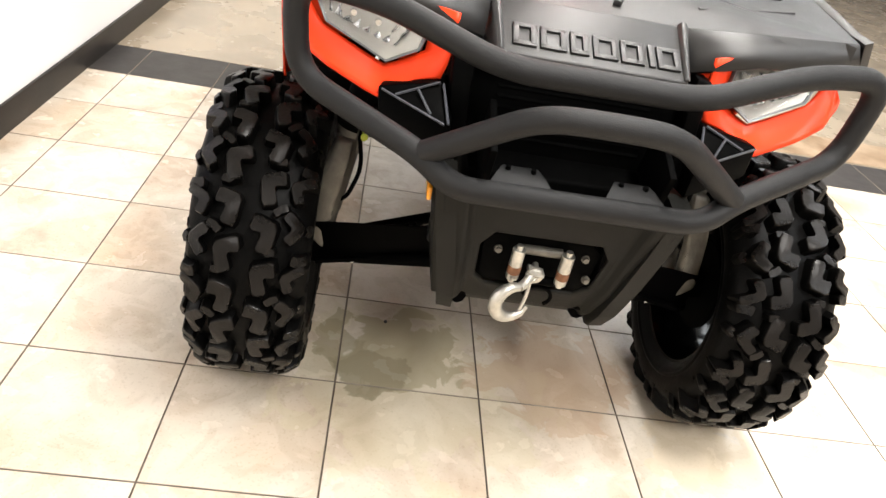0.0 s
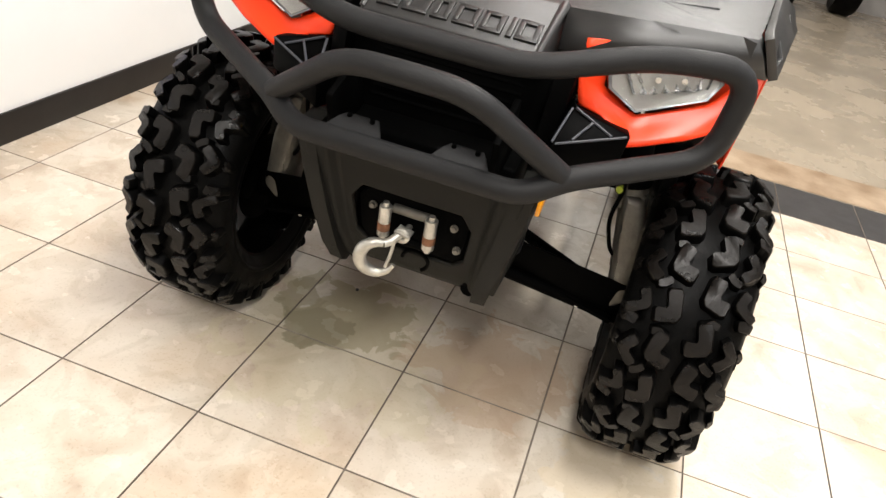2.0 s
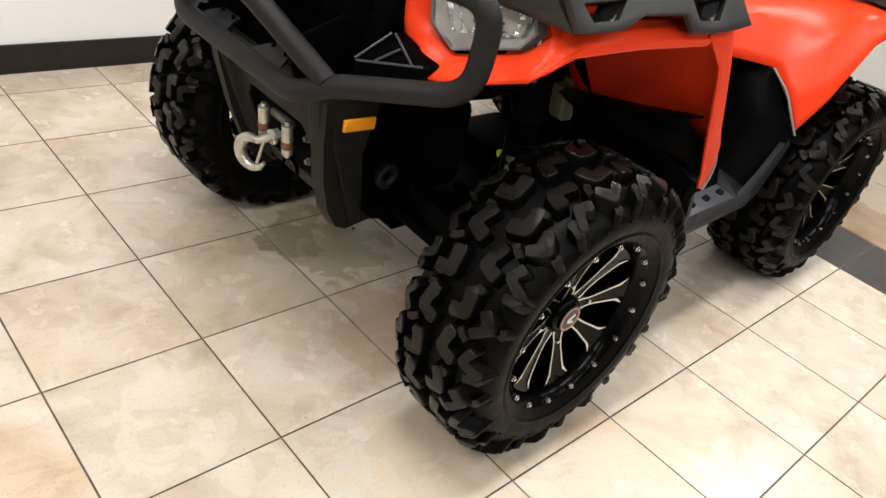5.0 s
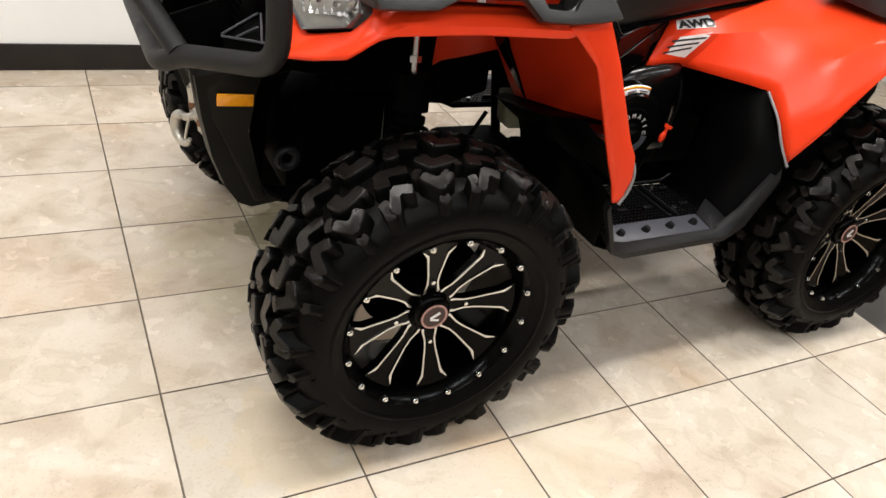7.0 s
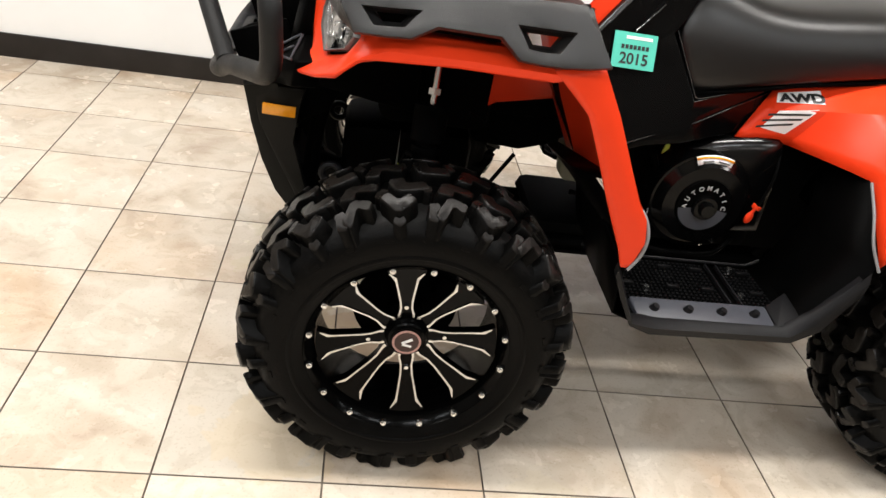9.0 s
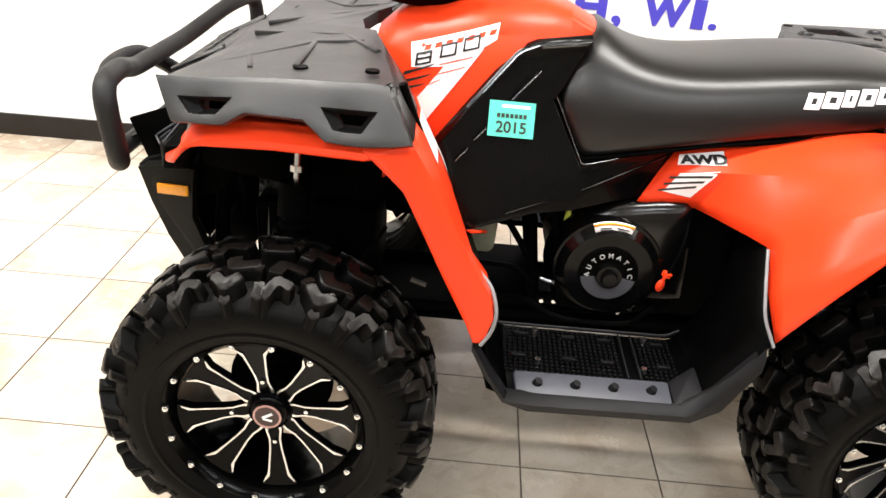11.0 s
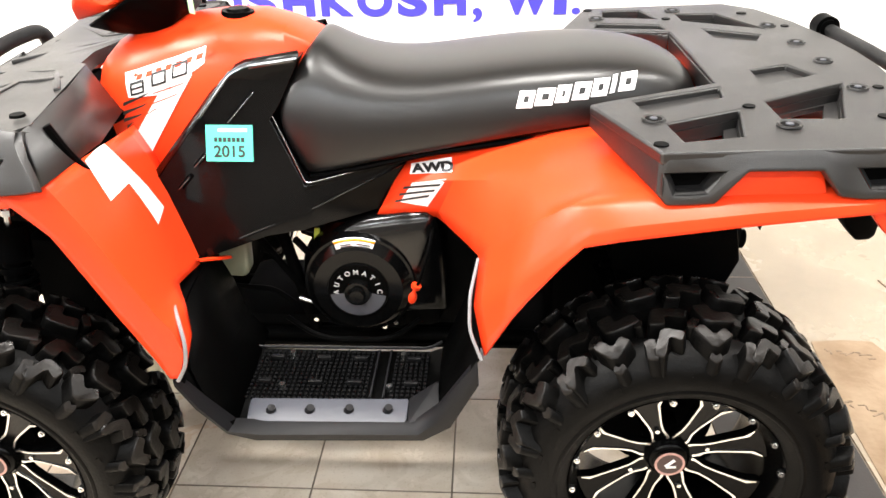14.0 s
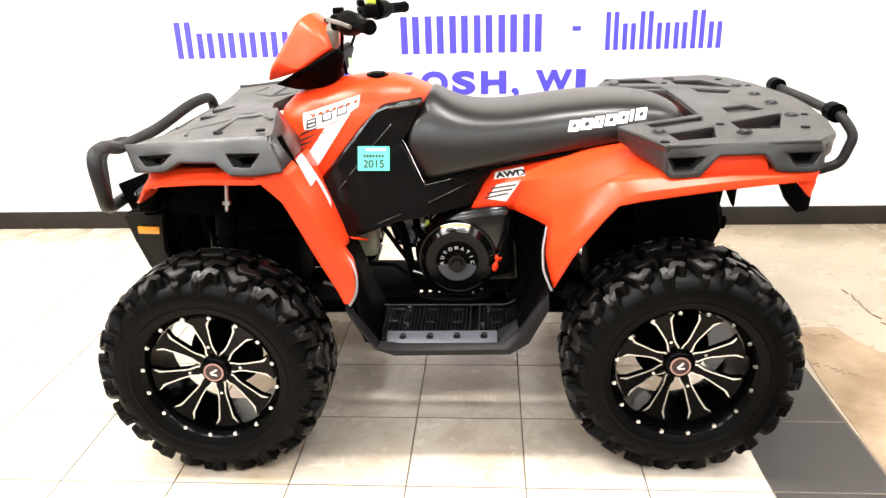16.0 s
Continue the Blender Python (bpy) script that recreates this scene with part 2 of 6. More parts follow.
def rounded_path(pts, rad, n=6):
    """A polyline with its corners turned into arcs."""
    pts = [Vector(p) for p in pts]
    out = [pts[0]]
    for p, q, r in zip(pts, pts[1:], pts[2:]):
        d = min(rad, (p - q).length * 0.48, (r - q).length * 0.48)
        a, b = q + (p - q).normalized() * d, q + (r - q).normalized() * d
        for i in range(n + 1):
            u = i / n
            out.append(a * (1 - u) ** 2 + q * 2 * u * (1 - u) + b * u ** 2)
    out.append(pts[-1])
    return out


def sweep(bm, path, r, seg=14, cap=True):
    path = [Vector(p) for p in path]
    rings, up = [], None
    for i, p in enumerate(path):
        t = (path[min(i + 1, len(path) - 1)] - path[max(i - 1, 0)]).normalized()
        if up is None:
            up = t.orthogonal().normalized()
        up = (up - t * up.dot(t)).normalized()
        side = t.cross(up)
        rings.append([bm.verts.new(p + (up * math.cos(a) + side * math.sin(a)) * r) for a in (2 * math.pi * k / seg for k in range(seg))])
    for a, b in zip(rings, rings[1:]):
        for k in range(seg):
            bm.faces.new((a[k], a[(k + 1) % seg], b[(k + 1) % seg], b[k]))
    if cap:
        bm.faces.new(rings[0][::-1])
        bm.faces.new(rings[-1])


def tube(bm, pts, r, bend=0.06, seg=14):
    sweep(bm, rounded_path(pts, bend), r, seg)


def loft(bm, rings, cap=True, closed=True):
    vs = [[bm.verts.new(p) for p in ring] for ring in rings]
    n = len(vs[0])
    for a, b in zip(vs, vs[1:]):
        for k in range(n if closed else n - 1):
            bm.faces.new((a[k], a[(k + 1) % n], b[(k + 1) % n], b[k]))
    if cap and closed:
        bm.faces.new(vs[0][::-1])
        bm.faces.new(vs[-1])
    return vs


def prism(bm, poly, vec, bev=0.0, seg=2):
    """A polygon of 3D points pushed along a vector."""
    a = [bm.verts.new(p) for p in poly]
    b = [bm.verts.new(Vector(p) + Vector(vec)) for p in poly]
    n = len(a)
    faces = [bm.faces.new(a), bm.faces.new(b[::-1])]
    faces += [bm.faces.new((a[k], b[k], b[(k + 1) % n], a[(k + 1) % n])) for k in range(n)]
    if bev:
        es = list({e for f in faces for e in f.edges})
        bmesh.ops.bevel(bm, geom=es, offset=bev, segments=seg, profile=0.5, affect="EDGES")


def sheet(bm, rows, holes=()):
    """A grid of points as quads; None leaves a cell out, and so does a cell in holes."""
    vs = [[bm.verts.new(p) if p else None for p in row] for row in rows]
    for i in range(len(vs) - 1):
        for j in range(len(vs[0]) - 1):
            q = (vs[i][j], vs[i][j + 1], vs[i + 1][j + 1], vs[i + 1][j])
            if None not in q and (i, j) not in holes:
                bm.faces.new(q)


def hull(bm, pts, bev=0.0, seg=2):
    vs = [bm.verts.new(p) for p in pts]
    g = bmesh.ops.convex_hull(bm, input=vs)
    junk = [v for v in g["geom_interior"] if isinstance(v, bmesh.types.BMVert)]
    if junk:
        bmesh.ops.delete(bm, geom=junk, context="VERTS")
    bmesh.ops.dissolve_limit(bm, angle_limit=radians(3), verts=bm.verts[:], edges=bm.edges[:])
    if bev:
        bmesh.ops.bevel(bm, geom=bm.edges[:], offset=bev, segments=seg, profile=0.5, affect="EDGES")


def shell(ob, thick, levels=2, offset=-1.0, crease=0.35):
    """Rounds a coarse sheet and gives it thickness."""
    if levels:
        cr = ob.data.attributes.new("crease_edge", "FLOAT", "EDGE")
        cr.data.foreach_set("value", [crease] * len(ob.data.edges))
        s = ob.modifiers.new("round", "SUBSURF")
        s.levels = s.render_levels = levels
        s.boundary_smooth = "PRESERVE_CORNERS"
    k = ob.modifiers.new("thick", "SOLIDIFY")
    k.thickness, k.offset = thick, offset
    return ob


def flip(pts):
    """The same points on the other side of the vehicle."""
    return [(x, -y, z) for x, y, z in pts]


def words(name, text, size, m, material, depth=0.001, parent=None, bold=0.0, width=1.0, label=""):
    cu = bpy.data.curves.new(name, "FONT")
    cu.body, cu.size, cu.extrude, cu.offset = text, size, depth, bold
    cu.align_x, cu.align_y = "CENTER", "CENTER"
    tmp = bpy.data.objects.new("tmp", cu)
    me = bpy.data.meshes.new_from_object(tmp)
    bpy.data.objects.remove(tmp)
    xs = [v.co.x for v in me.vertices]
    ys = [v.co.y for v in me.vertices]
    cx, cy = (min(xs) + max(xs)) / 2, (min(ys) + max(ys)) / 2
    me.transform(m @ Matrix.Diagonal((width, 1, 1, 1)) @ Matrix.Translation((-cx, -cy, 0)))
    me.materials.clear()
    me.materials.append(material)
    ob = new(name, me)
    ob.parent = parent
    if label:
        tagged(ob, label)
    return ob


# ---- the room ----
T = 0.33
WALL_Y = 1.485
FLOOR_X0, FLOOR_X1 = -4.0, 8.0
FLOOR_Y0 = -6.0


def room():
    bm = bmesh.new()
    box(bm, (2.0, -2.26, -0.054), (12.4, 7.9, 0.1))
    floor = tagged(part("floor", bm, M_GROUT, None, smooth=0), "dark grout bed under a tiled showroom floor", "floor", kind="structure")
    bm = bmesh.new()
    box(bm, ((1.985 + FLOOR_X1) / 2, (FLOOR_Y0 + WALL_Y) / 2, -0.009), (FLOOR_X1 - 1.985, WALL_Y - FLOOR_Y0, 0.02))
    tagged(part("floor_concrete", bm, M_CONCRETE, None, smooth=0), "smooth tan concrete floor with faint stains", "floor", kind="structure")
    bm = bmesh.new()
    rng = random.Random(5)
    ring = [(2.03, 0.29), (2.12, 0.30), (2.205, 0.295), (2.235, 0.20), (2.30, 0.08), (2.31, -0.3), (2.29, -0.9), (2.32, -2.0), (2.31, -5.5), (2.0, -5.5), (1.995, -2.0), (1.992, -0.6), (2.0, -0.1), (2.02, 0.12)]
    prism(bm, [(x + rng.uniform(-.006, .006), y, -0.003) for x, y in ring], (0, 0, 0.006))
    tagged(part("floor_patch", bm, M_PATCH, None, smooth=0), "worn brown patched strip in the concrete floor", "floor", kind="structure")
    # hairline cracks in the concrete, filled with dirt
    bm = bmesh.new()
    for x0, y0, x1, y1, w in ((2.395, .66, 2.415, .10, .005), (2.05, .245, 2.19, .215, .007), (2.02, .02, 2.13, -.06, .006)):
        for k in range(9):
            a, b = k / 9, (k + .8) / 9
            wa, wb = [w * rng.uniform(.4, 1.2) for _ in (0, 1)]
            ja, jb = [rng.uniform(-.012, .012) for _ in (0, 1)]
            p = Vector((x0 + (x1 - x0) * a + ja, y0 + (y1 - y0) * a + ja, .0))
            q = Vector((x0 + (x1 - x0) * b + jb, y0 + (y1 - y0) * b + jb, .0))
            n = (q - p).cross(Vector((0, 0, 1))).normalized()
            prism(bm, [p - n * wa / 2, q - n * wb / 2, q + n * wb / 2, p + n * wa / 2], (0, 0, .0045))
    tagged(part("floor_crack", bm, M_SPALL, None, smooth=0), "dirty cracks and chips in the tan concrete floor", "floor", kind="structure")
    bm = bmesh.new()
    box(bm, (2.0, WALL_Y + 0.08, 1.5), (12.4, 0.16, 3.2))
    tagged(part("wall_north", bm, M_WALL, None, smooth=0), "plain glossy white painted showroom wall", "wall", kind="structure")
    bm = bmesh.new()
    box(bm, (2.0, WALL_Y - 0.006, 0.051), (12.0, 0.012, 0.10), bev=0.003)
    tagged(part("baseboard", bm, M_BASE, None), "dark brown vinyl baseboard along the white wall", "baseboard", kind="structure")
    bm = bmesh.new()
    box(bm, (2.0, WALL_Y - 0.0005, 0.603), (12.0, 0.004, 0.003))
    tagged(part("trim", bm, M_SEAM, None, smooth=0), "faint horizontal seam across the white wall", "trim", kind="structure")
    for nm, c, s in (("wall_south", (2.0, -6.08, 1.5), (12.4, 0.16, 3.2)), ("wall_west", (-4.08, -2.26, 1.5), (0.16, 7.7, 3.2)), ("wall_east", (8.08, -2.26, 1.5), (0.16, 7.7, 3.2))):
        bm = bmesh.new()
        box(bm, c, s)
        tagged(part(nm, bm, M_FARWALL, None, smooth=0), "plain taupe painted wall of the showroom", "wall", kind="structure")
    bm = bmesh.new()
    box(bm, (4.32, 0.38, 1.5), (0.2, 2.20, 3.2), bev=0.004)
    tagged(part("wall_partition", bm, M_WALL, None), "short white partition wall across the concrete floor", "wall", kind="structure")
    bm = bmesh.new()
    box(bm, (2.0, -2.26, 3.15), (12.4, 7.9, 0.1))
    tagged(part("ceiling", bm, M_CEIL, None, smooth=0), "plain grey board ceiling", "ceiling", kind="structure")
    return floor


def ceiling_lamp(x, y, watts, tone):
    e = tagged(new("ceiling_light"), "long fluorescent ceiling light with a white diffuser", "light", "ceiling lights")
    e.location = (x, y, 3.1)
    bm = bmesh.new()
    box(bm, (0, 0, -0.03), (1.30, 0.34, 0.06), bev=0.006)
    part("frame", bm, M_WALL, e)
    bm = bmesh.new()
    box(bm, (0, 0, -0.063), (1.22, 0.26, 0.004))
    part("diffuser", bm, M_LAMP, e, "glowing white diffuser")
    la = bpy.data.lights.new("ceiling_lamp", "AREA")
    la.shape, la.size, la.size_y, la.energy, la.color = "RECTANGLE", 1.2, 0.25, watts, tone
    ob = new("ceiling_lamp", la)
    ob.parent = e
    ob.location = (0, 0, -0.075)


FLOOR = room()
# unseen lamp rows; the cool one is a guess, added for bluish highlights
for lx in (-2.6, -0.6, 1.4, 3.4, 5.6):
    for ly, tone in ((-4.6, (1.0, 0.965, 0.92)), (-2.6, (0.90, 0.95, 1.0)), (-0.5, (1.0, 0.965, 0.92))):
        ceiling_lamp(lx, ly, LAMP_WATTS * {-4.6: 0.45, -2.6: 0.7, -0.5: 1.6}[ly] * {-2.6: 1.35, -0.6: 1.25, 1.4: 0.95, 3.4: 0.8, 5.6: 0.5}[lx], tone)


# ---- the quad bike ----
ATV = tagged(new("quad_bike"), "orange-red quad bike with black seat and grey racks on beige tiles", "quad bike")


def add(name, bm, material, label="", parent=None, smooth=40.0):
    return part(name, bm, material, parent or ATV, label, smooth)


def spin(bm, profile, seg=64):
    """Turns a profile of (y, radius) round the y axis."""
    rings = []
    for k in range(seg):
        a = 2 * math.pi * k / seg
        rings.append([bm.verts.new((r * math.cos(a), y, r * math.sin(a))) for y, r in profile])
    for k in range(seg):
        a, b = rings[k], rings[(k + 1) % seg]
        for i in range(len(profile) - 1):
            bm.faces.new((a[i], a[i + 1], b[i + 1], b[i]))


def polar(r, deg, y):
    return (r * math.cos(radians(deg)), y, r * math.sin(radians(deg)))


def elbow(p0, p1, p2, wd):
    """The outline of a bent bar of rubber."""
    a, b, c = Vector(p0), Vector(p1), Vector(p2)
    n1 = Vector((-(b - a).y, (b - a).x)).normalized() * wd / 2
    n2 = Vector((-(c - b).y, (c - b).x)).normalized() * wd / 2
    m = (n1 + n2).normalized() * wd * 0.56
    return [tuple(q) for q in (a + n1, b + m, c + n2, c - n2, b - m, a - n1)]


def lug(outline, R, low, high, width, round_off):
    """The mesh of one rubber tread block: an outline of (across, along) metres laid on the tyre's crown."""
    bm = bmesh.new()

    def place(u, v, h):
        k = max(0.0, abs(u) / (width / 2) - 0.5)
        rr = R - round_off * (k / 0.5) ** 2 + h
        return (rr * math.cos(v / R), u, rr * math.sin(v / R))
    # worn corners: each one cut off
    outline = [(a[0] + (b[0] - a[0]) * f, a[1] + (b[1] - a[1]) * f) for a, b in zip(outline, outline[1:] + outline[:1]) for f in (.16, .84)]
    cu = sum(u for u, v in outline) / len(outline)
    cv = sum(v for u, v in outline) / len(outline)
    rings = []
    for k, h in ((1.14, low), (1.03, high - .010), (.98, high - .0024), (.91, high)):
        rings.append([bm.verts.new(place(cu + (u - cu) * k, cv + (v - cv) * k, h)) for u, v in outline])
    n = len(outline)
    top = rings[-1]
    for q in (top[11:] + top[:4] + top[7:11], top[3:8]):
        bm.faces.new(q).material_index = 1
    for i, (a, b) in enumerate(zip(rings, rings[1:])):
        for k in range(n):
            bm.faces.new((a[k], a[(k + 1) % n], b[(k + 1) % n], b[k])).material_index = 1 if i == 2 else 0
    bmesh.ops.recalc_face_normals(bm, faces=bm.faces[:])
    me = bpy.data.meshes.new("tread_block")
    bm.to_mesh(me)
    bm.free()
    me.polygons.foreach_set("use_smooth", [True] * len(me.polygons))
    me.set_sharp_from_angle(angle=radians(48))
    for k in (M_TYRE, M_LUG):
        me.materials.append(k)
    return me


def make_tyre(R, width, parent, seed):
    bm = bmesh.new()
    w, c = width / 2, R - 0.024
    spin(bm, [(-w * 0.80, 0.186), (-w * 0.93, 0.205), (-w * 1.0, 0.235), (-w * 0.99, 0.258), (-w * 0.9, c - 0.022), (-w * 0.6, c - 0.004), (0, c),
              (w * 0.6, c - 0.004), (w * 0.9, c - 0.022), (w * 0.99, 0.258), (w * 1.0, 0.235), (w * 0.93, 0.205), (w * 0.80, 0.186)], 72)
    # raised ring and short dashes on the sidewall
    N = 24
    step = 2 * math.pi / N
    for s in (-1, 1):
        spin(bm, [(s * w * .955, .212), (s * w * .985, .215), (s * w * .990, .218), (s * w * .97, .222)], 72)
        for k in range(N):
            da = step * (k + .5 + (.5 if s > 0 else 0))
            d = [(s * w * .98, .250), (s * w * 1.008, .252), (s * w * 1.0, .259)]
            ends = [[bm.verts.new((r * math.cos(da + e), y, r * math.sin(da + e))) for y, r in d] for e in (-.030, .030)]
            bm.faces.new(ends[0])
            bm.faces.new(ends[1][::-1])
            for i in range(3):
                bm.faces.new((ends[0][i], ends[1][i], ends[1][(i + 1) % 3], ends[0][(i + 1) % 3]))
    tyre = part("tyre", bm, M_TYRE, parent, "black knobbly off-road tyre", smooth=48)
    # tread: gable blocks that point outwards and inwards in turn, one row beside the crown and one on the shoulder
    q = w / .1125
    kinds = []
    for side in (-1, 1):
        s = side * q
        kinds += [(side, .0, lug(elbow((s * .008, .020), (s * .043, .010), (s * .031, -.034), .028), c, -.004, .023, width, .024)),
                  (side, 1.0, lug(elbow((s * .058, .020), (s * .024, .012), (s * .034, -.032), .028), c, -.004, .023, width, .024)),
                  (side, .16, lug(elbow((s * .066, .027), (s * .092, .003), (s * .072, -.023), .020), c, -.010, .024, width, .026)),
                  (side, 1.02, lug(elbow((s * .108, .023), (s * .074, .005), (s * .084, -.022), .019), c, -.012, .024, width, .026)),
                  (side, 1.40, lug(elbow((s * .082, .006), (s * .096, .003), (s * .110, .006), .018), c, -.012, .022, width, .026)),
                  (side, .56, lug(elbow((s * .044, -.010), (s * .056, .0), (s * .068, .004), .013), c, -.006, .021, width, .024)),
                  (side, 1.56, lug(elbow((s * .030, .012), (s * .040, .002), (s * .054, .004), .013), c, -.006, .021, width, .024)),
                  (side, .16, lug(elbow((s * .104, .010), (s * .109, .0), (s * .104, -.010), .009), c, -.012, .015, width, .026))]
    rng = random.Random(seed)
    for side, turn, me in kinds:
        for k in range(0, N, 2):
            ob = new("tread_block", me)
            ob.parent = parent
            ob.rotation_euler = (0, -step * (k + turn + (.5 if side > 0 else 0)) + rng.uniform(-.008, .008), 0)
    return tyre


def make_wheel(width, R=0.320):
    """A wheel whose outer face looks to -y."""
    bm = bmesh.new()
    w = width / 2
    f = -0.050
    spin(bm, [(w * .82, .190), (w * .80, .182), (w * .6, .172), (f + .03, .172), (f - .012, .173), (-w * .74, .178), (-w * .86, .192), (-w * .80, .196), (w * .74, .196), (w * .82, .190)], 64)
    wheel = part("wheel", bm, M_RIM, ATV, "gloss black alloy wheel with machined edges")
    make_tyre(R, width, wheel, 3)
    # eight spokes; the gaps between them are open
    prof = [(.038, 22.4), (.045, 21.2), (.052, 18.5), (.070, 10.2), (.090, 8.6), (.128, 8.8), (.144, 9.0), (.150, 9.8), (.164, 11.8), (.171, 12.0)]
    # machined lips; the wide tips stand for a light reflection on the rim's curve
    lip_width = {.045: .0062, .052: .0046, .070: .0036, .090: .0034, .128: .0036, .144: .0042, .150: .0062, .164: .0022}
    dish = lambda r: f + 0.010 - 0.032 * (r / .17) ** 1.5
    bm = bmesh.new()
    rows = []
    for r, h in prof:
        rows.append((r, h, dish(r)))
    front = [[bm.verts.new(polar(r, d, y)) for d in (-h, -h * .35, h * .35, h)] for r, h, y in rows]
    back = [[bm.verts.new(polar(r, d, y + .016)) for d in (-h, -h * .35, h * .35, h)] for r, h, y in rows]
    for g in (front, back):
        for i in range(len(rows) - 1):
            for j in range(3):
                bm.faces.new((g[i][j], g[i][j + 1], g[i + 1][j + 1], g[i + 1][j]))
    for i in range(len(rows) - 1):
        for j in (0, 3):
            bm.faces.new((front[i][j], front[i + 1][j], back[i + 1][j], back[i][j]))
    for i in (0, -1):
        for j in range(3):
            bm.faces.new((front[i][j], front[i][j + 1], back[i][j + 1], back[i][j]))
    sp = part("spoke", bm, M_RIM, wheel)
    # machined bright lip along one edge of a spoke
    def lip(sign):
        b2 = bmesh.new()
        v = []
        for r, h, y in rows[1:-1]:
            d = math.degrees(lip_width[r] / r)
            hh = h - 0.3
            v.append([b2.verts.new(polar(r, sign * hh, y - .0025)), b2.verts.new(polar(r, sign * (hh - d), y - .0025)),
                      b2.verts.new(polar(r, sign * (hh - d), y + .004)), b2.verts.new(polar(r, sign * hh, y + .004))])
        for a, b in zip(v, v[1:]):
            for k in range(4):
                b2.faces.new((a[k], a[(k + 1) % 4], b[(k + 1) % 4], b[k]))
        b2.faces.new(v[0])
        b2.faces.new(v[-1])
        return part("machined_edge", b2, M_ALU, wheel, "bright machined spoke edge")
    lips = [lip(1), lip(-1)]
    for k in range(8):
        turn = 45 * k
        for src in [sp] + lips:
            o = src if k == 0 else src.copy()
            if k:
                scene.collection.objects.link(o)
            o.rotation_euler = (0, -radians(turn), 0)
    # beadlock bolts and lug nuts
    bm = bmesh.new()
    cyl(bm, (0, 0.004, 0), (0, -.003, 0), .0060, .0056, 12)
    cyl(bm, (0, -.002, 0), (0, -.0065, 0), .0042, .0038, 6)
    bolt = part("bolt", bm, M_ALU, wheel)
    for k in range(16):
        o = bolt if k == 0 else bolt.copy()
        if k:
            scene.collection.objects.link(o)
        o.location = polar(.184, 360 / 16 * k + 8, -w * .84)
    bm = bmesh.new()
    cyl(bm, (0, .012, 0), (0, -.005, 0), .0050, .0042, 8)
    nut = part("lug_nut", bm, M_ALU, wheel)
    for k in range(4):
        o = nut if k == 0 else nut.copy()
        if k:
            scene.collection.objects.link(o)
        o.location = polar(.073, 90 * k, f)
    bm = bmesh.new()
    spin(bm, [(f + .02, .042), (f - .002, .040), (f - .008, .036), (f - .010, .031)], 40)
    cyl(bm, (0, f - .007, 0), (0, f - .0135, 0), .0315, .031, 40)
    part("hub", bm, M_RIM, wheel)
    bm = bmesh.new()
    cyl(bm, (0, f - .013, 0), (0, f - .016, 0), .027, .026, 36)
    part("centre_cap", bm, M_REDCAP, wheel, "dark red centre cap with a pale ring and mark")
    bm = bmesh.new()
    spin(bm, [(f - .0155, .0278), (f - .0168, .0274), (f - .0168, .0236), (f - .0155, .0232), (f - .0155, .0278)], 40)
    part("cap_ring", bm, M_CAPRING, wheel, "dull red ring")
    bm = bmesh.new()
    box(bm, (0.001, f - .0172, 0.003), (.022, .0016, .0055), (0, -24, 0))
    box(bm, (0.000, f - .0172, -0.007), (.018, .0016, .0040), (0, 18, 0))
    part("cap_mark", bm, M_WHITE, wheel, "pale slanted mark")
    bm = bmesh.new()
    cyl(bm, (0, .05, 0), (0, .056, 0), .105, .105, 40)
    cyl(bm, (0, .02, 0), (0, .12, 0), .035, .04, 20)
    box(bm, (.09, .05, .05), (.07, .06, .05), (0, 30, 0), .008)
    part("brake_disc", bm, M_DULL, wheel)
    return wheel


FX, RX, HZ = 0.132, 1.408, 0.313
w_front = make_wheel(0.225)
w_rear = make_wheel(0.255)
for src, x, y in ((w_front, FX, 0.517), (w_rear, RX, 0.470)):
    turned = copy_thing(src, pose(x, y + (.05 if x == RX else 0), HZ, 0, 11, 180))
    src.matrix_basis = pose(x, -y, HZ, 0, -22.5 if x == RX else -7, 0)


def both(f):
    """Builds one half-side part twice: as it stands and mirrored."""
    for s in (1, -1):
        f(s)


def S(s, p):
    return (p[0], p[1] * s, p[2]) if p else None


def rowsS(s, rows):
    return [[S(s, p) for p in r] for r in rows]


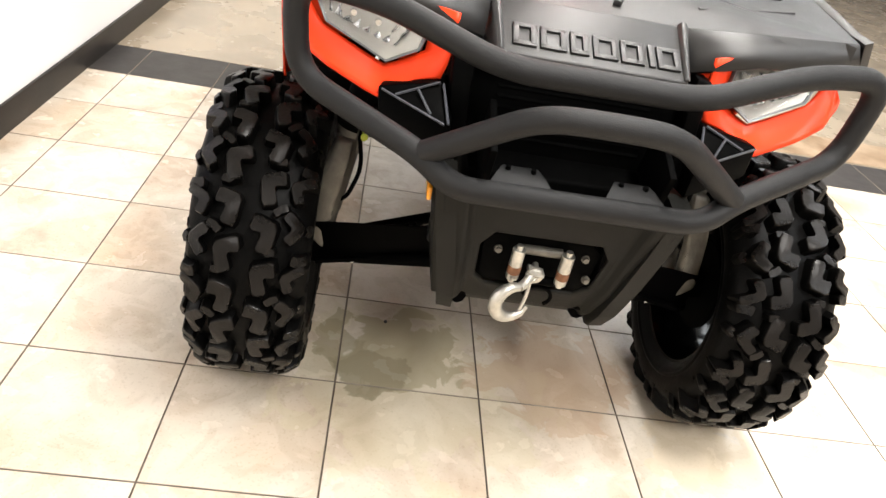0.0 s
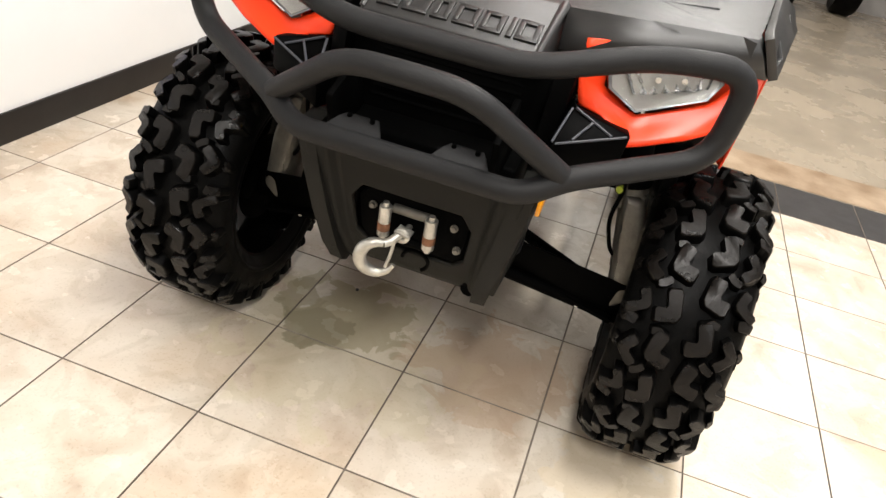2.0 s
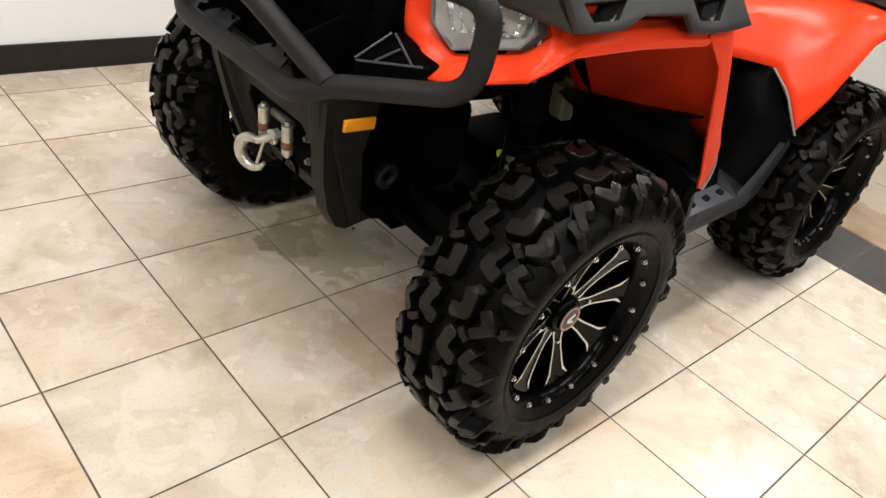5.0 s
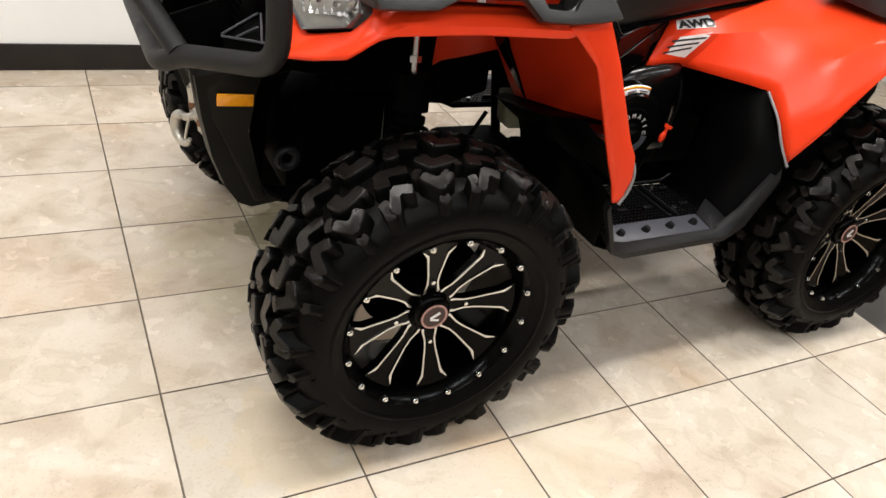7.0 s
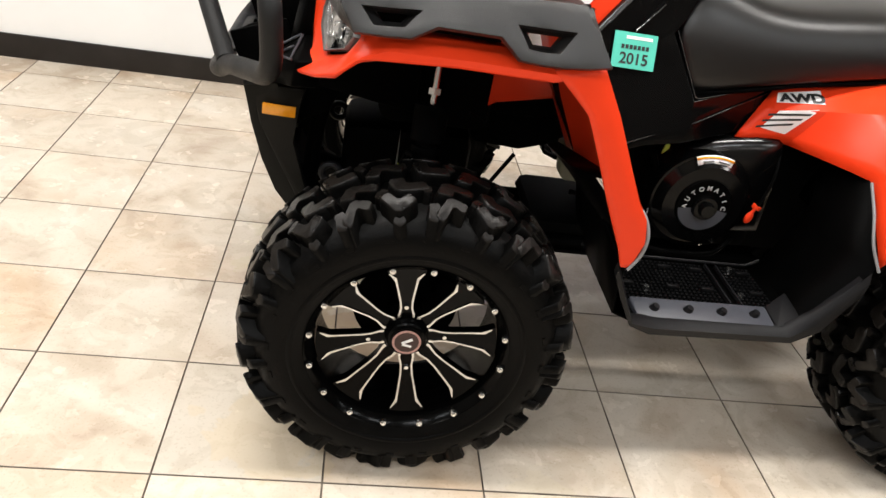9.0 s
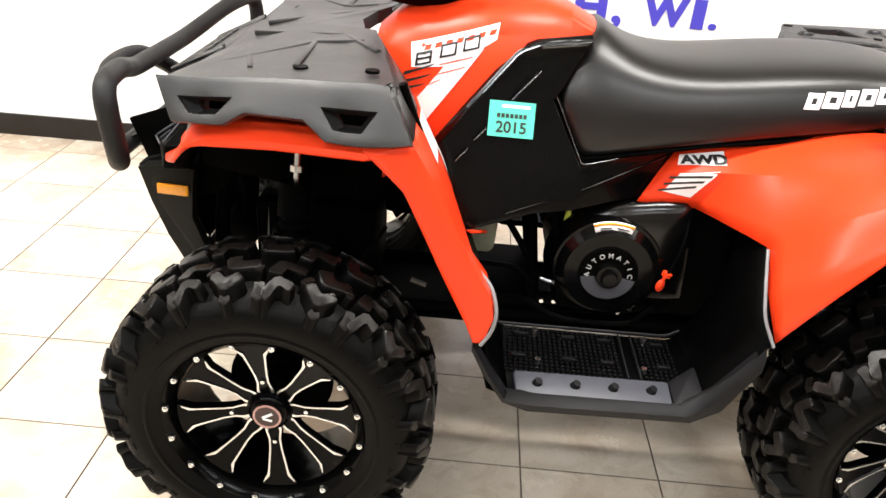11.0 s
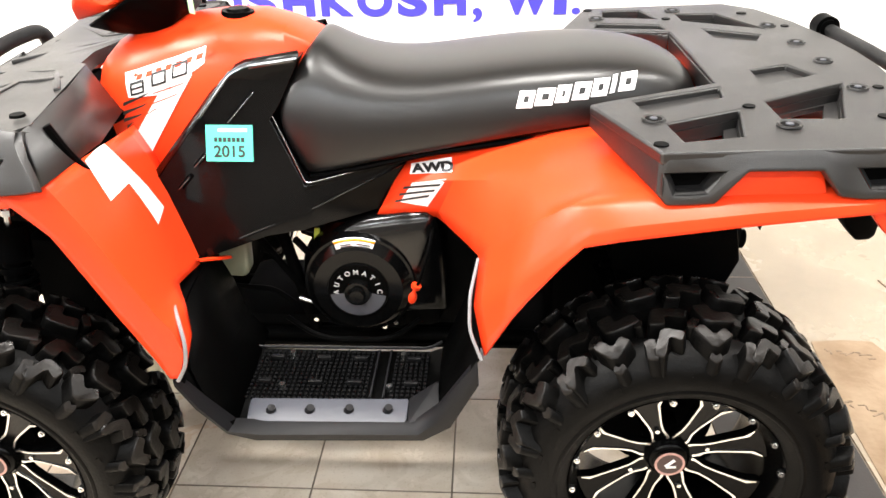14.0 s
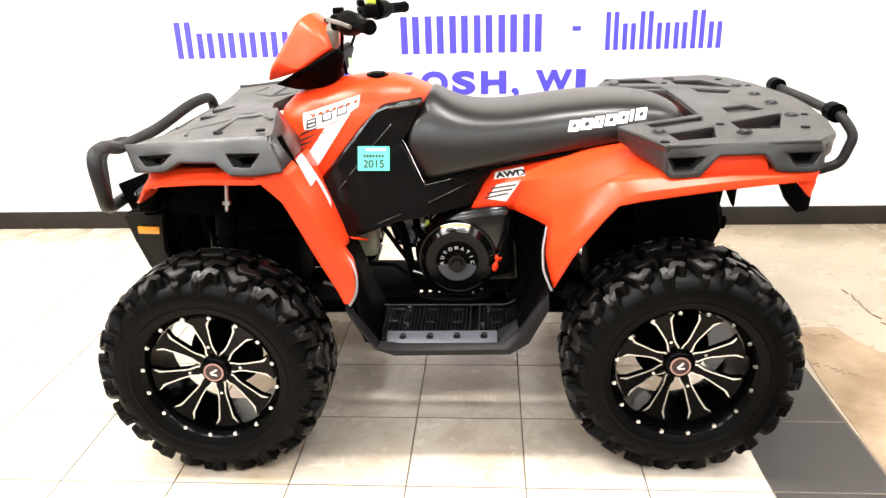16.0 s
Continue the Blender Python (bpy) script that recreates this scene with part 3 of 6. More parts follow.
# ---- red bodywork ----
def front_fender(s):
    bm = bmesh.new()
    top = [(-.098, -.214, .872), (-.075, -.255, .874), (-.055, -.310, .877), (-.022, -.415, .878), (-.005, -.440, .872), (.05, -.455, .868), (.17, -.475, .870), (.30, -.500, .874), (.352, -.520, .874)]
    mid = [(-.100, -.216, .812), (-.072, -.256, .798), (-.066, -.320, .762), (-.030, -.430, .803), (-.010, -.462, .842), (.045, -.488, .856), (.17, -.512, .860), (.31, -.542, .862), (.346, -.545, .860)]
    brow = [(-.101, -.221, .784), (-.090, -.262, .770), (-.082, -.318, .747), (-.050, -.432, .785), (-.026, -.480, .812), (.030, -.502, .838), (.17, -.528, .848), (.312, -.554, .852), (.348, -.547, .852)]
    low = [(-.100, -.226, .764), (-.098, -.268, .756), (-.122, -.321, .726), (-.084, -.412, .752), (-.050, -.468, .772), (-.017, -.497, .818), (.15, -.522, .832), (.305, -.551, .838), (.340, -.543, .846)]
    sheet(bm, rowsS(s, [top, mid, brow, low]), holes=((0, 1), (0, 2), (0, 3)))
    o = add("front_fender", bm, M_RED, "glossy orange-red plastic front fender")
    shell(o, .006, crease=.92)
    bm = bmesh.new()
    rows = [[(.300, -.553, .858), (.378, -.552, .882), (.378, -.36, .870), (.352, -.170, .842)],
            [(.371, -.561, .795), (.430, -.555, .795), (.422, -.34, .778), (.388, -.160, .750)],
            [(.415, -.561, .705), (.476, -.557, .705), (.466, -.38, .680), (.450, -.205, .620)],
            [(.442, -.561, .648), (.508, -.556, .645), (.494, -.42, .622), (.474, -.235, .570)],
            [(.466, -.560, .600), (.532, -.556, .610), (.524, -.470, .608), None],
            [(.492, -.560, .550), (.542, -.556, .562), (.540, -.505, .568), None],
            [(.508, -.558, .510), (.525, -.558, .510), (.534, -.540, .522), None]]
    sheet(bm, rowsS(s, rows))
    o = add("fender_leg", bm, M_RED, "orange-red fender leg that drops to the footwell")
    shell(o, .006, crease=.7)
    # inner end of the leg that shows under the side panel
    bm = bmesh.new()
    hull(bm, [S(s, p) for p in ((.488, -.302, .606), (.526, -.224, .572), (.490, -.300, .598), (.528, -.222, .562), (.476, -.296, .604), (.512, -.218, .570))], .002)
    add("leg_return", bm, M_RED)
    bm = bmesh.new()
    tube(bm, [S(s, p) for p in ((.500, -.47, .620), (.533, -.530, .614), (.546, -.552, .577), (.541, -.557, .537), (.522, -.559, .506))], .0036, .02, 8)
    add("fender_trim", bm, M_TRIM, "grey rubber edge trim")


both(front_fender)


def rear_fender(s):
    bm = bmesh.new()
    rows = [[(.912, -.154, .777), (1.02, -.158, .802), (1.10, -.165, .818), (1.20, -.18, .842), (1.35, -.22, .858), (1.55, -.24, .865), (1.73, -.24, .868)],
            [(.874, -.175, .722), (1.00, -.235, .752), (1.078, -.30, .782), (1.17, -.37, .816), (1.35, -.42, .848), (1.55, -.42, .858), (1.725, -.42, .862)],
            [(.838, -.192, .656), (.962, -.192, .652), (1.052, -.385, .668), (1.128, -.462, .768), (1.205, -.500, .832), (1.50, -.505, .850), (1.712, -.490, .857)],
            [None, None, (1.042, -.46, .610), (1.110, -.525, .690), (1.228, -.540, .802), (1.47, -.533, .830), (1.700, -.515, .844)],
            [None, None, (1.062, -.505, .532), (1.105, -.535, .630), (1.212, -.546, .777), (1.45, -.538, .808), (1.692, -.520, .828)]]
    sheet(bm, rowsS(s, rows))
    o = add("rear_fender", bm, M_RED, "glossy orange-red plastic rear fender")
    shell(o, .006, crease=.66)
    bm = bmesh.new()
    tube(bm, [S(s, p) for p in ((1.050, -.39, .665), (1.036, -.455, .625), (1.036, -.49, .575), (1.058, -.513, .528))], .0032, .02, 8)
    add("fender_trim", bm, M_TRIM, "grey rubber edge trim")
    # raised red body face between the two pockets of the rack
    bm = bmesh.new()
    prism(bm, [S(s, p) for p in ((1.425, -.505, .845), (1.585, -.505, .850), (1.572, -.494, .897), (1.448, -.494, .896))], (0, .03 * s, 0), .004)
    add("fender_face", bm, M_RED)
    # tail corner that hangs below the fender
    bm = bmesh.new()
    prism(bm, [S(s, p) for p in ((1.645, -.512, .830), (1.695, -.502, .850), (1.706, -.497, .818), (1.694, -.502, .776))], (0, .02 * s, 0), .004)
    add("tail_corner", bm, M_RED)


both(rear_fender)


def tail_body():
    """Red centre of the tail under the rear rack, behind the seat."""
    bm = bmesh.new()
    rows = [[(x, y, z + .012 * (1 - (y / .25) ** 2)) for y in (-.25, -.13, 0, .13, .25)] for x, z in ((1.30, .848), (1.45, .858), (1.60, .862), (1.765, .862), (1.775, .80))]
    sheet(bm, rows)
    shell(add("tail_body", bm, M_RED, "orange-red plastic tail under the rear rack"), .006, 1)


tail_body()


def centre_body():
    # tank cover: rings across the vehicle at each station, ridge z and half-width
    bm = bmesh.new()
    rings = []
    for x, zt, w, wt in ((.255, .945, .11, .06), (.30, .985, .13, .075), (.36, 1.005, .150, .085), (.45, 1.027, .158, .090), (.53, 1.036, .156, .088), (.60, 1.034, .150, .085), (.66, 1.018, .124, .085), (.715, .992, .100, .080), (.75, .95, .09, .07)):
        half = [(wt * .0, zt), (wt * .55, zt - .003), (wt, zt - .014), (w * .80, zt - .045), (w * .95, zt - .085), (w, zt - .14), (w + .008, zt - .22), (w + .010, zt - .34)]
        ring = [(x, -y, z) for y, z in half[::-1]] + [(x, y, z) for y, z in half[1:]]
        rings.append(ring)
    loft(bm, rings, closed=True)
    o = add("tank_cover", bm, M_RED, "orange-red tank cover with white stripe decals", smooth=50)
    b = o.modifiers.new("round", "BEVEL")
    b.width, b.segments, b.limit_method, b.angle_limit = .006, 2, "ANGLE", radians(40)
    bm = bmesh.new()
    cyl(bm, (.553, -.03, 1.022), (.554, -.03, 1.038), .036, .033, 28)
    cyl(bm, (.554, -.03, 1.037), (.554, -.03, 1.043), .026, .022, 12)
    add("fuel_cap", bm, M_BLACK, "round black fuel cap")


centre_body()


def side_y(z, x=0.0):
    """Where the black side panel's face lies, by height; it runs inwards towards the rear."""
    return min(-.180 - (.85 - z) * (.40 if z > .70 else .32), -.152) + max(0.0, x - .70) * .30


def side_panel(s):
    bm = bmesh.new()
    out = [(.388, .732), (.556, .938), (.592, .955), (.700, .972), (.652, .880), (.634, .856), (.702, .734), (.935, .778), (.900, .722), (.868, .668), (.800, .657), (.700, .643), (.615, .630), (.536, .603), (.490, .588), (.474, .578)]
    bm.faces.new([bm.verts.new((x, 0, z)) for x, z in out])
    for co, no in (((.575, 0, .632), (-.125, 0, .325)), ((.70, 0, 0), (1, 0, 0)), ((0, 0, .70), (0, 0, 1)), ((0, 0, .92), (0, 0, 1))):
        bmesh.ops.bisect_plane(bm, geom=bm.verts[:] + bm.edges[:] + bm.faces[:], plane_co=co, plane_no=no)
    for v in bm.verts:
        x, z = v.co.x, v.co.z
        below = (.632 + (x - .575) * .385) - z
        v.co.y = side_y(z, x) + max(0.0, below) * .22
        v.co.y *= s
    g = bmesh.ops.extrude_face_region(bm, geom=bm.faces[:])
    bmesh.ops.translate(bm, vec=(0, .05 * s, 0), verts=[v for v in g["geom"] if isinstance(v, bmesh.types.BMVert)])
    o = add("side_panel", bm, M_GLOSS, "glossy black side panel", smooth=30)
    bv = o.modifiers.new("soft", "BEVEL")
    bv.width, bv.segments, bv.limit_method, bv.angle_limit = .004, 2, "ANGLE", radians(50)
    # dark return between the panel and the seat
    bm = bmesh.new()
    prism(bm, [S(s, (x, -.141, z)) for x, z in ((.612, .872), (.664, .940), (.692, .900), (.76, .80), (.76, .745), (.690, .728))], (0, .008 * s, 0), .002)
    add("panel_return", bm, M_DULL)
    # raised seam and inset strip
    bm = bmesh.new()
    tube(bm, [S(s, (x, side_y(z, x) - .001, z)) for x, z in ((.560, .628), (.72, .688), (.90, .757))], .0018, .02, 6)
    add("panel_seam", bm, M_EDGE)
    bm = bmesh.new()
    tube(bm, [S(s, (x, side_y(z, x) - .001, z)) for x, z in ((.640, .862), (.704, .738), (.80, .752), (.93, .776))], .0014, .012, 6)
    add("panel_bead", bm, M_EDGE)
    bm = bmesh.new()
    tube(bm, [S(s, (x, side_y(z, x), z)) for x, z in ((.49, .858), (.557, .939), (.594, .956), (.695, .970))], .0030, .012, 6)
    add("panel_bead", bm, M_EDGE)
    # added facet, tilted up and glossy, for the white highlight strip
    bm = bmesh.new()
    hull(bm, [S(s, (x, side_y(z, x) + dy, z + dz)) for x, z in ((.598, .956), (.690, .970)) for dy, dz in ((-.003, -.006), (-.003, 0), (.020, .008), (.020, -.006))], .002)
    add("panel_ledge", bm, M_EDGE)
    # slanted border along the tank; three slots whose glossy lips stand for a ridge's highlights
    run = [(.402, .750), (.470, .833), (.556, .938), (.592, .955), (.698, .972)]
    norm = [(-.0093, .0077), (-.0093, .0077), (-.0080, .0090), (-.0035, .0115), (-.0015, .0118)]
    bm = bmesh.new()
    sheet(bm, [[S(s, (x, side_y(z, x) - .0015, z)) for x, z in run], [S(s, (x + u, side_y(z, x) + .011, z + v)) for (x, z), (u, v) in zip(run, norm)]])
    shell(add("panel_border", bm, M_CASING, smooth=20), .003, 0)
    for a, b, wd in (((.545, .853), (.598, .912), .008), ((.476, .772), (.498, .796), .006), ((.442, .730), (.464, .755), .006)):
        u = Vector((b[0] - a[0], b[1] - a[1])).normalized() * wd
        pts = [a, b, (b[0] + u.y, b[1] - u.x), (a[0] + u.y * .6, a[1] - u.x * .6)]
        bm = bmesh.new()
        prism(bm, [S(s, (x, side_y(z, x) - .0012, z)) for x, z in pts], (0, .006 * s, 0), .0008)
        slot = add("panel_vent", bm, M_DULL)
        bm = bmesh.new()
        hull(bm, [S(s, (x, side_y(z, x) + dy, z + dz)) for x, z in pts[2:] for dy, dz in ((.002, -.002), (-.0045, -.002), (-.0035, .001), (.002, .004))], .0008)
        add("vent_lip", bm, M_EDGE, parent=slot)


both(side_panel)


def seat():
    bm = bmesh.new()
    st = [  # ridge x, ridge z, top half-width, waist (x, y, z), bottom (x, y, z)
        (.712, .990, .085, (.638, .162, .862), (.700, .186, .738)),
        (.728, .998, .100, (.650, .175, .862), (.710, .196, .740)),
        (.760, .973, .120, (.715, .188, .862), (.760, .202, .752)),
        (.830, .944, .130, (.810, .196, .862), (.830, .206, .770)),
        (.930, .940, .140, (.925, .202, .868), (.930, .208, .792)),
        (1.05, .955, .150, (1.05, .206, .880), (1.05, .210, .815)),
        (1.18, .968, .150, (1.18, .204, .895), (1.18, .208, .838)),
        (1.30, .972, .140, (1.30, .190, .905), (1.30, .196, .852)),
        (1.40, .958, .115, (1.40, .160, .900), (1.40, .168, .858)),
        (1.46, .930, .080, (1.455, .120, .890), (1.455, .128, .860)),
        (1.495, .885, .045, (1.49, .070, .875), (1.49, .075, .860))]
    rings = []
    for x, z, wt, (mx, my, mz), (bx, by, bz) in st:
        half = [(x, 0, z), (x, wt * .6, z - .002), (x + (mx - x) * .1, wt, z - .012), (x + (mx - x) * .45, wt + (my - wt) * .65, z + (mz - z) * .42), (mx, my, mz),
                ((mx + bx) / 2, (my + by) / 2 + .004, (mz + bz) / 2), (bx, by, bz), (bx, by * .6, bz - .01)]
        rings.append([(a, -b, c) for a, b, c in half[::-1]] + [(a, b, c) for a, b, c in half[1:]])
    loft(bm, rings)
    o = add("seat", bm, M_SEAT, "long black vinyl saddle seat", smooth=180)
    cr = o.data.attributes.new("crease_edge", "FLOAT", "EDGE")
    for e in o.data.edges:
        a, b = sorted(e.vertices)
        if b < 15:
            cr.data[e.index].value = .85
        elif a % 15 == b % 15 and a % 15 in (1, 13):
            cr.data[e.index].value = .3
    m = o.modifiers.new("round", "SUBSURF")
    m.levels = m.render_levels = 2
    for y in (-1, 1):
        bm = bmesh.new()
        tube(bm, [(.705, y * .185, .738), (.80, y * .192, .757), (.95, y * .190, .790), (1.15, y * .195, .823), (1.35, y * .18, .848)], .006, .03, 8)
        add("seat_rail", bm, M_BLACK)


seat()


# ---- front rack and hood ----
def front_rack():
    bm = bmesh.new()
    out = [(-.045, .0, .900), (-.045, .155, .900), (-.040, .30, .911), (-.047, .463, .924), (.02, .474, .929), (.18, .492, .941), (.325, .509, .952), (.340, .480, .953), (.262, .13, .956), (.235, .10, .950), (.215, .0, .948)]
    ring = [(x, -y, z) for x, y, z in out] + [(x, y, z) for x, y, z in out[-2:0:-1]]
    c0 = [bm.verts.new(p) for p in ring]
    c1 = [bm.verts.new((p[0], p[1], p[2] - .03)) for p in ring]
    n = len(ring)
    mid = bm.verts.new((.10, 0, .932))
    for k in range(n):
        bm.faces.new((c0[k], c0[(k + 1) % n], mid))
        bm.faces.new((c0[k], c1[k], c1[(k + 1) % n], c0[(k + 1) % n]))
    bm.faces.new(c1[::-1])
    deck = add("front_rack", bm, M_RACK, "grey moulded plastic front cargo rack", smooth=25)
    # ribs, recesses and screw bosses on the deck
    def z_at(x, y):
        return .907 + (x + .045) * .115 + .010 * min(1.0, abs(y) / .44)
    for s in (1, -1):
        for a, b, wd in (((-.01, .05), (.20, .13), .014), ((-.01, .38), (.15, .19), .016), ((.15, .19), (.16, .40), .012), ((.02, .20), (.08, .40), .010), ((.15, .19), (.25, .20), .012), ((.20, .13), (.29, .30), .012)):
            bm = bmesh.new()
            ax, ay = a
            bx, by = b
            d = Vector((bx - ax, by - ay, 0))
            ang = math.degrees(math.atan2(d.y * -s, d.x))
            cx, cy = (ax + bx) / 2, -s * (ay + by) / 2
            slope = math.degrees(math.atan2(z_at(bx, by) - z_at(ax, ay), d.length))
            box(bm, (cx, cy, z_at(cx, cy)), (d.length, wd, .012), (0, -slope, ang), .003)
            add("rib", bm, M_RACK, parent=deck)
        for x, y in ((.30, .445), (.01, .41), (.17, .40), (.06, .10)):
            bm = bmesh.new()
            z = z_at(x, y)
            cyl(bm, (x, -s * y, z - .002), (x, -s * y, z + .0025), .013, .012, 16)
            add("screw_boss", bm, M_BLACK, parent=deck)
        # side wall with two pockets
        xs = [-.020, .000, .035, .072, .110, .205, .240, .275, .312, .350, .385]
        lowz = [.860, .861, .863, .867, .890, .892, .862, .861, .863, .868, .876]
        rows = []
        for u in (0, .16, .42, .80, 1.0):
            row = []
            for k, (x, z1) in enumerate(zip(xs, lowz)):
                g = (x + .052) / .424
                y0, y1, z0 = .468 + .046 * g, .499 + .066 * g, .924 + .030 * g
                bow = .005 * math.sin(math.pi * min(1.0, u * 1.2)) * (1 if u < .8 else 0)
                pin = {(.42, 1): -.012, (.42, 3): .014, (.42, 6): -.010, (.42, 8): .014, (.80, 1): .010, (.80, 3): -.012, (.80, 6): .012, (.80, 8): -.010}.get((u, k), 0)
                pin -= .032 * (1 - u) if k == 0 else 0
                row.append((x + pin - (.040 * (1 - u) if k == 10 else 0), -s * (y0 + (y1 - y0) * u + bow * g), z0 + (z1 - z0) * u))
            rows.append(row)
        bm = bmesh.new()
        sheet(bm, rows, holes=((2, 1), (2, 2), (2, 6), (2, 7)))
        o = add("rack_side", bm, M_RACK, parent=deck, smooth=50)
        # funnel of each pocket, down to a small slot
        for k in (1, 6):
            rim = [Vector(q) for q in (rows[2][k], rows[2][k + 2], rows[3][k + 2], rows[3][k])]
            mid = (rim[0] + rim[1] + rim[2] + rim[3]) / 4 + Vector((.004, 0, -.003))
            b2 = bmesh.new()
            inner = [mid + (q - mid) * .58 + Vector((0, .016 * s, -.002)) for q in rim]
            deep = [q + Vector((0, .012 * s, 0)) for q in inner]
            loft(b2, [rim, inner, deep], cap=False)
            add("rack_pocket", b2, M_RACK, parent=deck, smooth=0)
        shell(o, .014, 0)
        bv = o.modifiers.new("soft", "BEVEL")
        bv.width, bv.segments = .003, 2
        # front drop beside the hood
        bm = bmesh.new()
        rows = [[(-.048, -.165, .901), (-.041, -.30, .911), (-.046, -.440, .9225), (-.049, -.465, .924), (-.016, -.470, .926)],
                [(-.085, -.168, .874), (-.066, -.30, .888), (-.052, -.440, .894), (-.042, -.483, .894), (-.006, -.492, .895)],
                [(-.112, -.172, .848), (-.080, -.30, .866), (-.048, -.440, .865), (-.022, -.500, .861), (.000, -.506, .862)]]
        sheet(bm, rowsS(s, rows))
        o = add("rack_front", bm, M_RACK, parent=deck, smooth=35)
        shell(o, .012, 0)
        # rear wall of the rack, beside the tank
        bm = bmesh.new()
        rows = [[(.343, -.508, .953), (.300, -.27, .954), (.262, -.132, .955)], [(.384, -.556, .882), (.370, -.34, .870), (.330, -.160, .868)]]
        sheet(bm, rowsS(s, rows))
        shell(add("rack_rear", bm, M_RACK, parent=deck), .010, 0)
        bm = bmesh.new()
        tube(bm, [S(s, p) for p in ((.352, -.458, .944), (.366, -.452, .905), (.378, -.438, .868), (.384, -.422, .846))], .0075, .02, 8)
        add("rack_latch", bm, M_BLACK, parent=deck)
    # hood centre with a raised band of plain blocks
    bm = bmesh.new()
    hull(bm, [(-.045, y, .902) for y in (-.160, .160)] + [(-.166, y, .8435) for y in (-.150, .150)] + [(-.160, y, .830) for y in (-.158, .158)] + [(-.110, y, .822) for y in (-.172, .172)] + [(.02, y, .88) for y in (-.16, .16)], .005)
    hood = add("hood", bm, M_RACK, "grey hood nose with a row of raised plain blocks", parent=deck)
    up = (Vector((-.045, 0, .902)) - Vector((-.166, 0, .8435))).normalized()
    ang = -math.degrees(math.atan2(up.z, up.x))
    base = Vector((-.045, 0, .902)) - up * .090 + Vector((-.001, 0, .002))
    for k, (y, wd) in enumerate(((.112, .038), (.066, .042), (.024, .030), (-.018, .040), (-.062, .038), (-.094, .010), (-.122, .038))):
        bm = bmesh.new()
        for dx, dy, sx, sy in ((-.020, 0, .009, wd), (.020, 0, .009, wd), (0, wd / 2 - .005, .044, .010), (0, -wd / 2 + .005, .044, .010)) if k != 5 else ((0, 0, .049, .010),):
            p = base + up * dx
            box(bm, (p.x, y + dy, p.z), (sx, sy, .005), (0, ang, 0), .0012)
        add("raised_block", bm, M_RACK, parent=hood)
    # sharp-edged shoulders of the hood
    for s in (1, -1):
        bm = bmesh.new()
        a, b = Vector((-.045, -.158 * s, .902)), Vector((-.164, -.149 * s, .845))
        n = Vector((0, -.010 * s, 0))
        hull(bm, [a + n, a - n, b + n * .6, b - n * .6, a + n * .4 + Vector((0, 0, .008)), a - n * .4 + Vector((0, 0, .008)), b + Vector((0, 0, .006))], .0015)
        add("hood_rib", bm, M_RACK, parent=hood)


front_rack()


